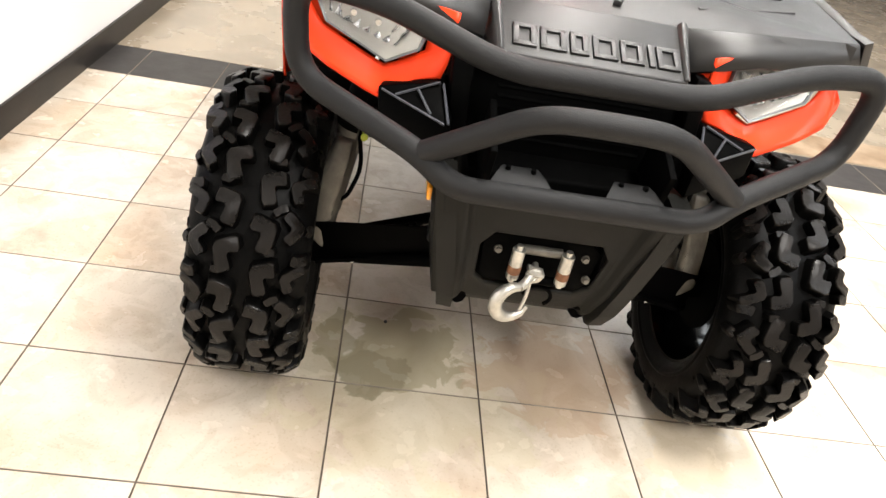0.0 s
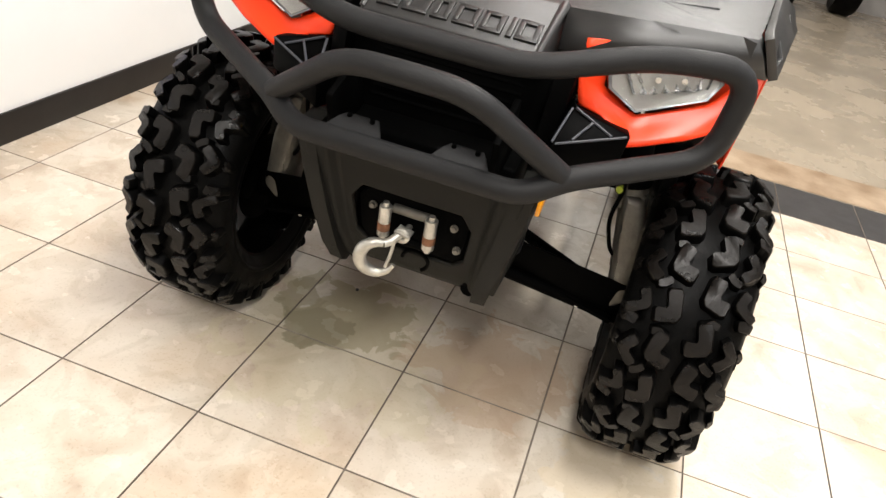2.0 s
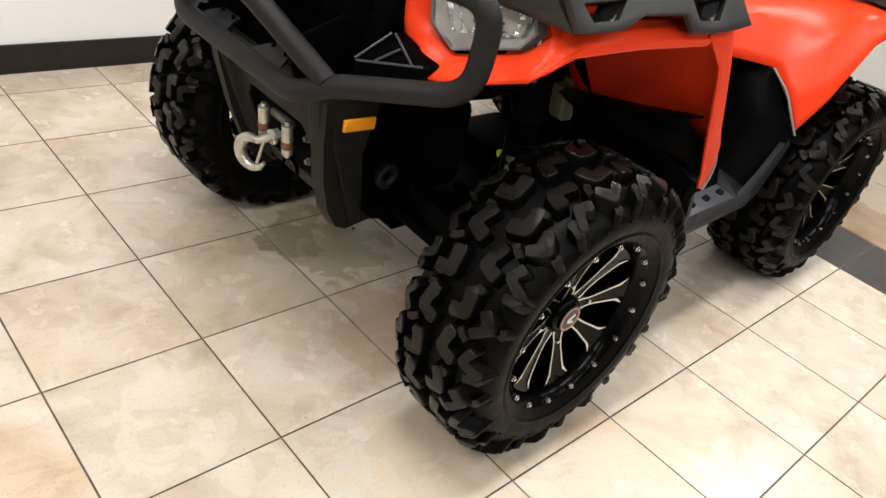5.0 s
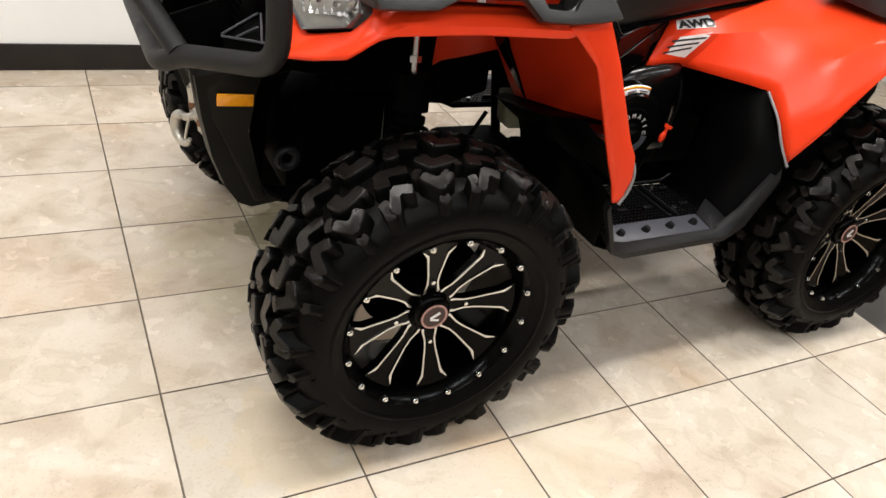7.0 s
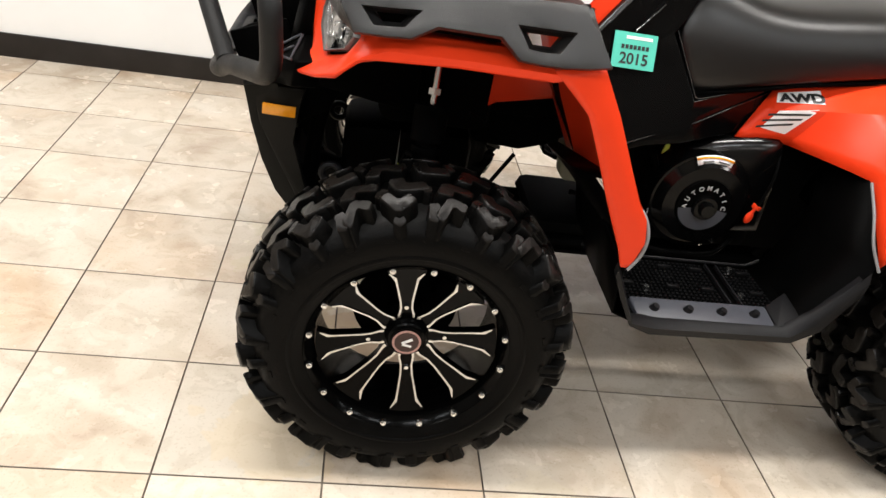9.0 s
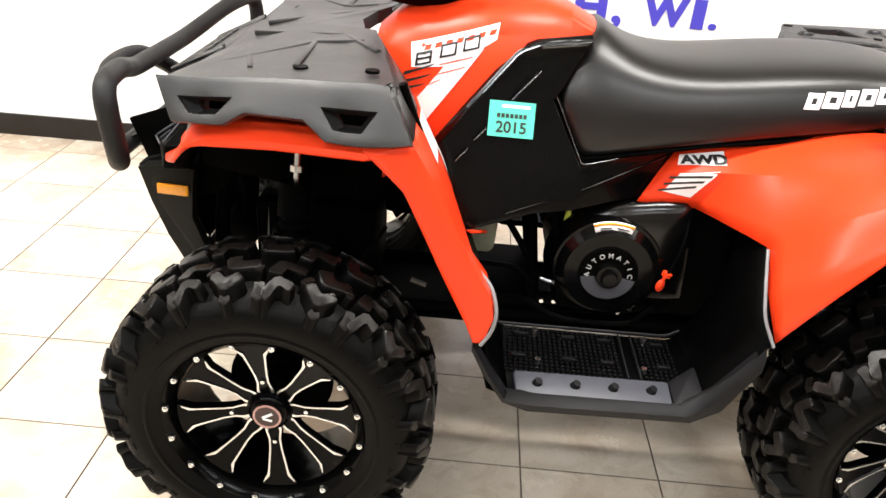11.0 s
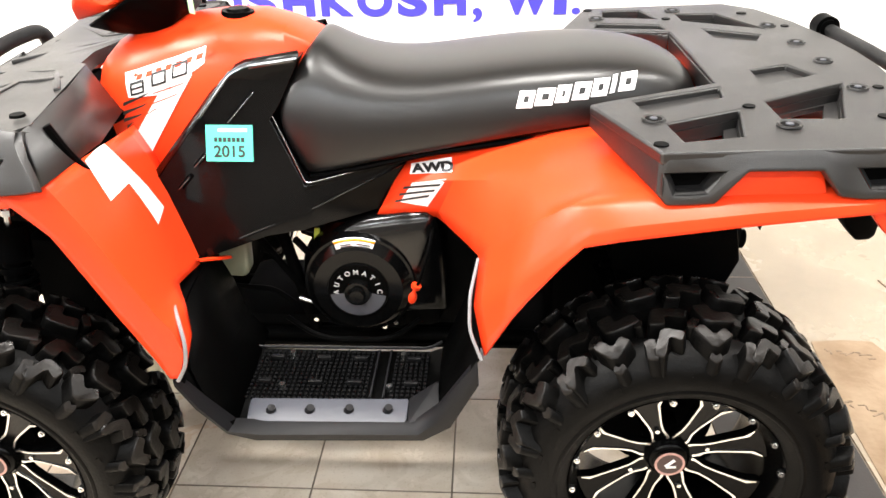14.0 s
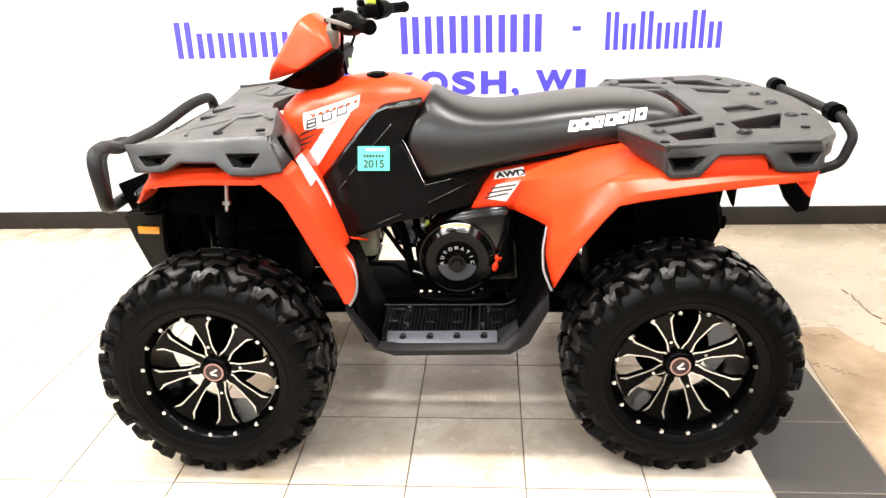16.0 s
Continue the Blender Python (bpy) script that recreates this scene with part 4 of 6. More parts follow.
# ---- rear rack ----
def rear_rack():
    def zt(x, y):
        return .912 + .014 * min(1.0, max(0.0, (x - 1.24) / .3)) + .006 * (1 - min(1.0, abs(y) / .5))
    half = [(1.490, .0), (1.490, .205), (1.440, .224), (1.275, .283), (1.247, .297), (1.328, .533), (1.700, .533), (1.765, .458), (1.806, .30), (1.830, .10), (1.832, .0)]
    outline = half + [(x, -y) for x, y in half[-2:0:-1]]
    slots = [[(1.360, .408), (1.492, .355), (1.464, .478), (1.372, .490)], [(1.545, .318), (1.712, .222), (1.645, .405), (1.545, .405)]]
    trays = [[(1.325, .288), (1.490, .232), (1.482, .288), (1.338, .345)], [(1.575, .132), (1.655, .095), (1.685, .162), (1.570, .228)]]
    bm = bmesh.new()

    def ring(pts):
        vs = [bm.verts.new((x, y, zt(x, y))) for x, y in pts]
        return [bm.edges.new((vs[k], vs[(k + 1) % len(vs)])) for k in range(len(vs))]

    edges = ring(outline)
    for p in slots + trays:
        edges += ring(p) + ring([(x, -y) for x, y in p])
    bmesh.ops.triangle_fill(bm, use_beauty=True, use_dissolve=False, edges=edges, normal=(0, 0, 1))
    top = list(bm.faces)
    for f in top:
        f.normal_update()
        if f.normal.z < 0:
            f.normal_flip()
    g = bmesh.ops.extrude_face_region(bm, geom=top)
    bmesh.ops.translate(bm, vec=(0, 0, -.020), verts=[v for v in g["geom"] if isinstance(v, bmesh.types.BMVert)])
    deck = add("rear_rack", bm, M_RACK, "grey moulded plastic rear cargo rack with open slots", smooth=30)
    deck.location.y = .03
    bv = deck.modifiers.new("soft", "BEVEL")
    bv.width, bv.segments, bv.limit_method, bv.angle_limit = .004, 2, "ANGLE", radians(50)
    for m in (1, -1):
        for p in trays:
            bm = bmesh.new()
            prism(bm, [(x, y * m, zt(x, y) - .012) for x, y in p], (0, 0, -.004))
            add("tray_floor", bm, M_RACK, parent=deck)
        # each slot has a deep sloping well with a smaller opening in its floor
        for p in slots:
            bm = bmesh.new()
            mx, my = sum(q[0] for q in p) / 4, sum(q[1] for q in p) / 4
            lip = [(x, y * m, zt(x, y) - .018) for x, y in p]
            floor = [(x, y * m, zt(x, y) - .034) for x, y in p]
            hole = [(mx + (x - mx) * .72 - .006, (my + (y - my) * .66 - .012) * m, zt(x, y) - .034) for x, y in p]
            loft(bm, [lip, floor, hole, [(x, y, z - .008) for x, y, z in hole]], cap=False)
            shell(add("slot_well", bm, M_RACK, parent=deck, smooth=0), .003, 0, 0.0)
    for s in (1, -1):
        xs2 = [1.324, 1.340, 1.374, 1.414, 1.456, 1.566, 1.600, 1.632, 1.680, 1.700, 1.715]
        lowz = [.852, .836, .836, .839, .893, .895, .852, .848, .849, .852, .864]
        rows = []
        for u in (0, .38, .80, 1.0):
            pin = {.38: {1: -.006, 3: .012, 7: -.012, 9: .004}, .80: {1: .010, 3: -.012, 7: .010, 9: -.010}}.get(u, {})
            rows.append([(x + pin.get(k, 0), -s * (.531 + .018 * u - (.012 if k in (0, 10) else 0)), (zt(x, .53) - .003) * (1 - u) + z * u) for k, (x, z) in enumerate(zip(xs2, lowz))])
        bm = bmesh.new()
        sheet(bm, rows, holes=((1, 1), (1, 2), (1, 7), (1, 8)))
        o = add("rack_side", bm, M_RACK, parent=deck, smooth=35)
        for k in (1, 7):
            rim = [Vector(q) for q in (rows[1][k], rows[1][k + 2], rows[2][k + 2], rows[2][k])]
            mid = (rim[0] + rim[1] + rim[2] + rim[3]) / 4 + Vector((0, 0, -.002))
            b2 = bmesh.new()
            inner = [mid + (q - mid) * .72 + Vector((0, .016 * s, -.001)) for q in rim]
            deep = [q + Vector((0, .012 * s, 0)) for q in inner]
            loft(b2, [rim, inner, deep], cap=False)
            add("rack_pocket", b2, M_RACK, parent=deck, smooth=0)
            b2 = bmesh.new()
            prism(b2, deep, (0, .004 * s, 0))
            add("pocket_back", b2, M_BLACK, parent=deck, smooth=0)
        shell(o, .014, 0)
        bv = o.modifiers.new("soft", "BEVEL")
        bv.width, bv.segments = .003, 2
        # front arm face that slopes down beside the seat
        bm = bmesh.new()
        prism(bm, [S(s, p) for p in ((1.250, -.294, .911), (1.331, -.530, .911), (1.333, -.545, .842), (1.322, -.515, .850), (1.248, -.300, .874))], (.012, .008 * s, 0), .003)
        add("rack_arm", bm, M_RACK, parent=deck)
        bm = bmesh.new()
        prism(bm, [S(s, p) for p in ((1.252, -.290, .911), (1.440, -.220, .918), (1.488, -.203, .920), (1.488, -.206, .880), (1.440, -.224, .878), (1.252, -.296, .876))], (.004, -.010 * s, 0), .002)
        add("rack_arm", bm, M_RACK, parent=deck)
        # rear corner skirt
        bm = bmesh.new()
        back = [(1.706, .528), (1.764, .456), (1.804, .30), (1.828, .10)]
        sheet(bm, [[(x, -s * y, zt(x, y) - .004) for x, y in back], [(x - .004, -s * y, z) for (x, y), z in zip(back, (.866, .874, .888, .898))]])
        shell(add("rack_skirt", bm, M_RACK, parent=deck), .010, 0, -1.0 * s)
        for x, y, r, ringed in ((1.342, .388, .016, 1), (1.333, .500, .0125, 0), (1.510, .345, .011, 0), (1.545, .440, .016, 1), (1.711, .400, .0125, 0), (1.734, .075, .015, 1), (1.767, .245, .010, 0), (1.729, .250, .015, 1)):
            z = zt(x, y)
            bm = bmesh.new()
            bmesh.ops.create_cone(bm, cap_ends=True, segments=18, radius1=r, radius2=r * .92, depth=.003, matrix=Matrix.Translation((x, -s * y, z + .0008)))
            add("screw_boss", bm, M_BLACK, parent=deck)
            if ringed:
                bm = bmesh.new()
                rings = [[(x + q * math.cos(a), -s * y + q * math.sin(a), z + h) for a in (math.tau * k / 20 for k in range(20))] for q, h in ((r * 1.25, .0005), (r * 1.18, .0042), (r * .95, .0030), (r * .80, .0005))]
                loft(bm, rings, cap=False)
                add("boss_rim", bm, M_RACK, parent=deck)
                bm = bmesh.new()
                cyl(bm, (x, -s * y, z), (x, -s * y, z + .0042), r * .45, r * .38, 10)
                add("screw", bm, M_STEP, parent=deck)
    # front lip across the notch behind the seat
    bm = bmesh.new()
    box(bm, (1.494, 0, .900), (.010, .405, .040), (0, -6, 0), .003)
    add("rack_lip", bm, M_RACK, parent=deck)
    bm = bmesh.new()
    tube(bm, [(1.74, -.27, .80), (1.80, -.29, .775), (1.865, -.30, .80), (1.895, -.29, .875), (1.868, -.26, .922), (1.862, 0, .928), (1.868, .26, .922), (1.895, .29, .875), (1.865, .30, .80), (1.80, .29, .775), (1.74, .27, .80)], .014, .022, 12)
    bar = add("rear_bar", bm, M_GUARD, "bent black tube bar behind the rear rack")
    bar.location.y = .04
    for y in (-.215, .245):
        bm = bmesh.new()
        cyl(bm, (1.864, y - .022, .926), (1.864, y + .022, .926), .027, .027, 20)
        cyl(bm, (1.864, y - .030, .926), (1.864, y + .030, .926), .020, .020, 20)
        add("rubber_stop", bm, M_BLACK, parent=bar)


rear_rack()


# ---- front guard, winch and nose ----
def front_guard():
    bm = bmesh.new()
    h = [(-.287, -.195, .664), (-.258, -.250, .698), (-.150, -.450, .752), (-.158, -.464, .899), (-.188, -.330, .893), (-.243, -.150, .842)]
    loop = [(-.287, 0, .664)] + h + flip(h[::-1]) + [(-.287, 0, .664)]
    tube(bm, loop, .0195, .055, 16)
    guard = add("front_guard", bm, M_GUARD, "matt dark grey welded tube brush guard")
    bm = bmesh.new()
    tube(bm, [(-.262, -.243, .702), (-.335, -.100, .812), (-.345, 0, .818), (-.335, .100, .812), (-.262, .243, .702)], .0190, .06, 16)
    add("guard_hoop", bm, M_GUARD, parent=guard)
    for y in (-.088, .092):
        bm = bmesh.new()
        prism(bm, [(-.286, y - .052, .672), (-.286, y + .052, .672), (-.258, y + .036, .686), (-.240, y + .028, .688), (-.240, y - .028, .688), (-.258, y - .036, .686)], (0, 0, .006), .0015)
        add("mount_plate", bm, M_GUARD, parent=guard)
        for dy in (-.02, .02):
            bm = bmesh.new()
            cyl(bm, (-.250, y + dy, .690), (-.251, y + dy, .697), .005, .004, 6)
            add("bolt", bm, M_BLACK, parent=guard)
        bm = bmesh.new()
        box(bm, (-.20, y * 1.55, .70), (.12, .012, .10), (0, -20, 0), .003)
        add("guard_bracket", bm, M_DULL, parent=guard)


front_guard()


def skid_front():
    bm = bmesh.new()
    ys = [-.200, -.165, -.150, -.125, -.100, 0, .100, .125, .150, .165, .200]
    wide = lambda z: .78 + .22 * (z - .34) / .30
    rows = []
    for z, x in ((.650, -.222), (.600, -.212), (.552, -.197), (.520, -.187), (.440, -.160), (.418, -.146), (.370, -.115), (.338, -.080)):
        rows.append([(x + (.012 if abs(y) < .16 else -.004), y * wide(z), z) for y in ys])
    # eight-sided window for the winch
    sheet(bm, rows, holes=[(i, j) for i in (2, 3, 4) for j in (3, 4, 5, 6)])
    for i, j in ((2, 3), (2, 6), (4, 3), (4, 6)):
        q = [rows[i][j], rows[i][j + 1], rows[i + 1][j + 1], rows[i + 1][j]]
        del q[{(2, 3): 2, (2, 6): 3, (4, 3): 1, (4, 6): 0}[(i, j)]]
        bm.faces.new([bm.verts.new(p) for p in q])
    bmesh.ops.remove_doubles(bm, verts=bm.verts[:], dist=.0002)
    o = add("front_bumper_panel", bm, M_SKID, "charcoal textured plastic front panel", smooth=35)
    shell(o, .012, 0, 1.0)
    bv = o.modifiers.new("soft", "BEVEL")
    bv.width, bv.segments = .004, 2
    panel = o
    for s in (1, -1):
        bm = bmesh.new()
        loft(bm, [[S(s, p) for p in ((x, -a, z), (x + .004, -b, z), (x + .07, -b, z + .01), (x + .07, -a, z + .01))] for x, z, a, b in ((-.236, .645, .180, .215), (-.222, .560, .166, .200), (-.200, .470, .150, .184), (-.170, .390, .138, .170), (-.140, .345, .134, .162), (-.112, .330, .136, .158))])
        add("panel_rib", bm, M_SKID, parent=panel)
        bm = bmesh.new()
        prism(bm, [S(s, p) for p in ((-.218, -.213, .650), (-.200, -.205, .560), (-.105, -.172, .350), (-.082, -.172, .352), (-.110, -.192, .448), (-.134, -.203, .525), (-.119, -.212, .610), (-.108, -.215, .650))], (0, .03 * s, 0), .004)
        add("panel_cheek", bm, M_SKID, parent=panel)
        bm = bmesh.new()
        box(bm, (-.160, -.2175 * s, .600), (.068, .008, .023), (0, 2, 0), .002)
        add("side_marker", bm, M_AMBER, "amber plastic side reflector")
        bm = bmesh.new()
        ringpath = [(-.045 + .020 * math.cos(a), -.185 * s, .455 + .020 * math.sin(a)) for a in (2 * math.pi * k / 20 for k in range(21))]
        sweep(bm, ringpath, .0085, 8, False)
        add("frame_eyelet", bm, M_FASCIA, "grey steel eyelet bushing")
    # winch window
    bm = bmesh.new()
    prism(bm, [(-.202, .082, .540), (-.202, -.082, .540), (-.196, -.108, .515), (-.182, -.100, .440), (-.180, -.085, .425), (-.180, .085, .425), (-.182, .100, .440), (-.196, .108, .515)], (.018, 0, 0), .003)
    winch = add("winch_plate", bm, M_DULL, "black steel winch plate with four rollers")
    winch.location.x = .030
    for y in (.046, -.042):
        bm = bmesh.new()
        cyl(bm, (-.214, y, .458), (-.220, y, .520), .0115, .0115, 18)
        cyl(bm, (-.2135, y, .450), (-.2205, y, .528), .006, .006, 12)
        add("roller", bm, M_ZINC, parent=winch)
        bm = bmesh.new()
        cyl(bm, (-.2155, y, .470), (-.2172, y, .486), .0119, .0119, 18)
        add("rust_band", bm, M_RUST, parent=winch)
    for z in (.452, .512):
        bm = bmesh.new()
        cyl(bm, (-.203, -.034, z), (-.203, .036, z), .009, .009, 18)
        add("roller", bm, M_CAST if z > .5 else M_DULL, parent=winch)
    for y, z in ((.078, .502), (-.080, .505), (-.092, .462)):
        bm = bmesh.new()
        cyl(bm, (-.196, y, z), (-.205, y, z), .0060, .0055, 6)
        cyl(bm, (-.194, y, z), (-.199, y, z), .0075, .0075, 14)
        add("bolt", bm, M_CAST, parent=winch)
    # hook: shank, eye, curved hook and spring latch
    hc = Vector((-.246, .036, .432))
    bm = bmesh.new()
    arc = []
    for k in range(19):
        a = radians(78 + 262 * k / 18)
        arc.append(hc + Vector((.010 * math.cos(a), -.0315 * math.cos(a), .0320 * math.sin(a))))
    rads = [.0075 + .0055 * math.sin(math.pi * min(1, k / 15)) for k in range(19)]
    rings = []
    for k, p in enumerate(arc):
        t = (arc[min(k + 1, 18)] - arc[max(k - 1, 0)]).normalized()
        u = Vector((1, 0, 0))
        u = (u - t * u.dot(t)).normalized()
        v = t.cross(u)
        rings.append([p + (u * math.cos(b) + v * math.sin(b)) * (rads[k] if k < 17 else rads[k] * .6) for b in (2 * math.pi * i / 12 for i in range(12))])
    loft(bm, rings)
    tube(bm, [arc[0], (-.236, .020, .466), (-.215, .004, .482)], .0085, .02, 10)
    ey = [Vector((-.222, .004 + .011 * math.cos(a), .478 + .011 * math.sin(a))) for a in (2 * math.pi * k / 16 for k in range(17))]
    sweep(bm, ey, .0055, 8, False)
    hook = add("winch_hook", bm, M_ZINC, "zinc-plated steel winch hook")
    hook.location = (.034, .004, -.008)
    bm = bmesh.new()
    tube(bm, [(-.236, .012, .472), (-.242, .014, .440), (-.244, .020, .416)], .0035, .01, 8)
    add("latch", bm, M_ZINC, parent=hook)
    bm = bmesh.new()
    tube(bm, [(-.215, .004, .482), (-.200, .0, .484), (-.17, .0, .485)], .006, .01, 8)
    for k in range(4):
        cyl(bm, (-.225 + .006 * k, -.012, .480), (-.225 + .006 * k, .016, .486), .0045, .0045, 8)
    add("rope_end", bm, M_ZINC, parent=hook)
    bm = bmesh.new()
    lp = [(-.19, -.02 + .026 * math.cos(a), .415 + .020 * math.sin(a)) for a in (2 * math.pi * k / 20 for k in range(14))]
    sweep(bm, lp, .004, 8)
    add("pull_strap", bm, M_BLACK, parent=hook)


skid_front()


def nose(s):
    # black triangular vent beside the headlight, with pale ridges
    bm = bmesh.new()
    A, B, C, D, E = (-.182, -.207, .716), (-.113, -.222, .765), (-.122, -.325, .743), (-.132, -.318, .690), (-.180, -.205, .655)
    hull(bm, [S(s, p) for p in (A, B, C, D, E)] + [S(s, (p[0] + .05, p[1] + .01, p[2])) for p in (A, B, C, D, E)], .004)
    v = add("nose_vent", bm, M_BLACK, "faceted black triangular vent with thin ridges")
    for a, b in ((A, C), (A, B), ((-.160, -.235, .722), (-.125, -.262, .752)), (B, (-.130, -.300, .735))):
        bm = bmesh.new()
        p, q = Vector(S(s, a)) + Vector((-.006, 0, .002)), Vector(S(s, b)) + Vector((-.006, 0, .002))
        cyl(bm, p.lerp(q, .06), p.lerp(q, .94), .0022, .0022, 6)
        add("ridge", bm, M_STEP, parent=v)
    # headlight: bezel, faceted reflector and clear lens
    poly = [(-.066, -.318, .769), (-.076, -.266, .800), (-.074, -.257, .830), (-.066, -.262, .860), (-.012, -.430, .862), (-.014, -.440, .836), (-.028, -.424, .808)]
    c = Vector((sum(p[0] for p in poly), sum(p[1] for p in poly), sum(p[2] for p in poly))) / len(poly)
    out = lambda k, dx: [S(s, tuple(c + (Vector(p) - c) * k + Vector((dx, 0, 0)))) for p in poly]
    bm = bmesh.new()
    rings = [out(1.03, .012), out(1.03, -.003), out(1.0, -.009), out(.95, -.007), out(.94, .012)]
    loft(bm, rings, cap=False)
    bz = add("headlight", bm, M_BEZEL, "angular headlight with faceted chrome reflector and clear lens")
    bm = bmesh.new()
    loft(bm, [out(.945, -.002), out(.86, .016), out(.45, .026)])
    add("lamp_bowl", bm, M_BOWL, "dull silver lamp bowl", parent=bz, smooth=0)
    bm = bmesh.new()
    rows = []
    rng = random.Random(8)
    quad = [out(.93, -.004)[i] for i in (0, 1, 3, 4, 6)]
    tl, tr, br, bl = Vector(quad[2]), Vector(quad[3]), Vector(quad[4]), Vector(quad[0])
    n, m = 14, 8
    for i in range(m + 1):
        row = []
        for j in range(n + 1):
            u, w = j / n, i / m
            p = (tl * (.9 - .9 * u) + bl * (.1 - .1 * u) + tr * u) * (1 - w * .7) + (bl * (1 - u) + br * u) * w * .7
            dep = .012 * math.sin(math.pi * u) * math.sin(math.pi * w)
            row.append(tuple(p + Vector((dep + (.004 if j % 2 else -.003) + rng.uniform(-.003, .003), 0, rng.uniform(-.002, .002)))))
        rows.append(row)
    sheet(bm, rows)
    add("reflector", bm, M_REFL, "chrome faceted reflector", parent=bz, smooth=0)
    for j in (0.36, 0.68):
        bm = bmesh.new()
        p = (tl * (1 - j) + tr * j) * .55 + (bl * (1 - j) + br * j) * .45
        cyl(bm, (p.x + .012, p.y, p.z), (p.x - .004, p.y, p.z), .006, .005, 14)
        add("bulb", bm, M_ALU, parent=bz)
    bm = bmesh.new()
    prism(bm, out(.95, -.0080), (.0025, 0, 0), .0008)
    add("lens", bm, M_LENS, "clear headlight lens", parent=bz).visible_shadow = False


both(nose)


def nose_core():
    # housing and slats are dull black to stand for the shaded void here
    bm = bmesh.new()
    hull(bm, [(x, y, z) for y in (-.20, .20) for x, z in ((-.085, .835), (-.118, .66), (.12, .86), (.12, .62))], .006)
    core = add("nose_core", bm, M_DULL, "dark radiator housing behind the guard")
    for k in range(9):
        bm = bmesh.new()
        z = .690 + .016 * k
        box(bm, (-.118 + (z - .66) * .18, 0, z), (.010, .26, .005), (0, 25, 0))
        add("grille_slat", bm, M_DULL, parent=core)
    bm = bmesh.new()
    hull(bm, [(x, y, z) for y in (-.165, .165) for x, z in ((-.185, .655), (-.195, .60), (-.02, .68), (-.06, .59), (-.165, .535))], .006)
    add("winch_housing", bm, M_DULL, parent=core)
    for s in (1, -1):
        bm = bmesh.new()
        prism(bm, [S(s, p) for p in ((-.165, -.175, .66), (-.150, -.205, .66), (-.115, -.215, .835), (-.130, -.180, .845))], (.05, 0, 0), .005)
        add("grille_post", bm, M_BLACK, parent=core)


nose_core()


# ---- handlebar pod and bars ----
def handlebar():
    bm = bmesh.new()
    pts = [(.212, .040, 1.020), (.236, .098, 1.062), (.262, .118, 1.085), (.335, .085, 1.205), (.362, .045, 1.222), (.425, .050, 1.175), (.440, .118, 1.128), (.330, .132, 1.058), (.42, .06, 1.10)]
    hull(bm, [p for p in pts] + flip(pts), .010, 3)
    pod = add("handlebar_pod", bm, M_RED, "orange-red handlebar pod with dark lower half")
    bm = bmesh.new()
    pts = [(.236, .050, 1.012), (.300, .110, 1.040), (.345, .134, 1.062), (.445, .125, 1.122), (.468, .095, 1.105), (.445, .070, 1.035), (.300, .045, .995), (.40, .05, .99)]
    hull(bm, [p for p in pts] + flip(pts), .008, 3)
    add("pod_base", bm, M_BLACK, parent=pod)
    bm = bmesh.new()
    prism(bm, [(.402, -.055, 1.198), (.402, .055, 1.198), (.447, .060, 1.160), (.447, -.060, 1.160)], (.006, 0, .008), .004)
    add("gauge", bm, M_GLOSS, parent=pod)
    bm = bmesh.new()
    tube(bm, [(.585, -.385, 1.200), (.520, -.270, 1.205), (.465, -.120, 1.180), (.455, 0, 1.172), (.465, .120, 1.180), (.520, .270, 1.205), (.590, .400, 1.208)], .011, .05, 12)
    bar = add("handlebar", bm, M_BLACK, "black handlebar with rubber grips")
    for s in (1, -1):
        bm = bmesh.new()
        a, b = Vector((.525, -.280 * s, 1.205)), Vector((.596, -.405 * s, 1.204))
        prof = [(-.12, .002), (-.12, .034), (.22, .030), (.40, .018)]
        for k in range(4, 9):
            prof += [(.08 + .1 * k, .0165), (.085 + .1 * k, .0182), (.115 + .1 * k, .0182), (.12 + .1 * k, .0165)]
        prof += [(1.0, .0165), (1.0, .020), (1.06, .017), (1.06, .002)]
        ax = (b - a).normalized()
        u = ax.cross(Vector((0, 0, 1))).normalized()
        w = ax.cross(u)
        rings = [[bm.verts.new(a.lerp(b, f) + (u * math.cos(math.tau * i / 20) + w * math.sin(math.tau * i / 20)) * r) for i in range(20)] for f, r in prof]
        for ra, rb in zip(rings, rings[1:]):
            for i in range(20):
                bm.faces.new((ra[i], ra[(i + 1) % 20], rb[(i + 1) % 20], rb[i]))
        bm.faces.new(rings[0])
        bm.faces.new(rings[-1])
        bmesh.ops.recalc_face_normals(bm, faces=bm.faces)
        add("grip", bm, M_BLACK, parent=bar)
        bm = bmesh.new()
        box(bm, (.497, -.215 * s, 1.205), (.05, .07, .045), (0, 0, -28 * s), .010)
        box(bm, (.478, -.190 * s, 1.232), (.022, .03, .02), (0, 0, -28 * s), .004)
        add("control_box", bm, M_BLACK, parent=bar)
        bm = bmesh.new()
        tube(bm, [(.470, -.20 * s, 1.203), (.455, -.26 * s, 1.215), (.505, -.345 * s, 1.213), (.545, -.395 * s, 1.205)], .006, .03, 8)
        add("brake_lever", bm, M_CAST if s > 0 else M_BLACK, "grey alloy brake lever", parent=bar)
        bm = bmesh.new()
        tube(bm, [(.480, -.17 * s, 1.20), (.470, -.12 * s, 1.15), (.455, -.07 * s, 1.10), (.46, -.04 * s, 1.04)], .005, .04, 8)
        add("cable", bm, M_DULL, parent=bar)
    bm = bmesh.new()
    hull(bm, [(.430, -.165, 1.175), (.470, -.195, 1.185), (.470, -.160, 1.210), (.430, -.140, 1.200), (.452, -.165, 1.12), (.47, -.15, 1.13), (.448, -.14, 1.125)], .007)
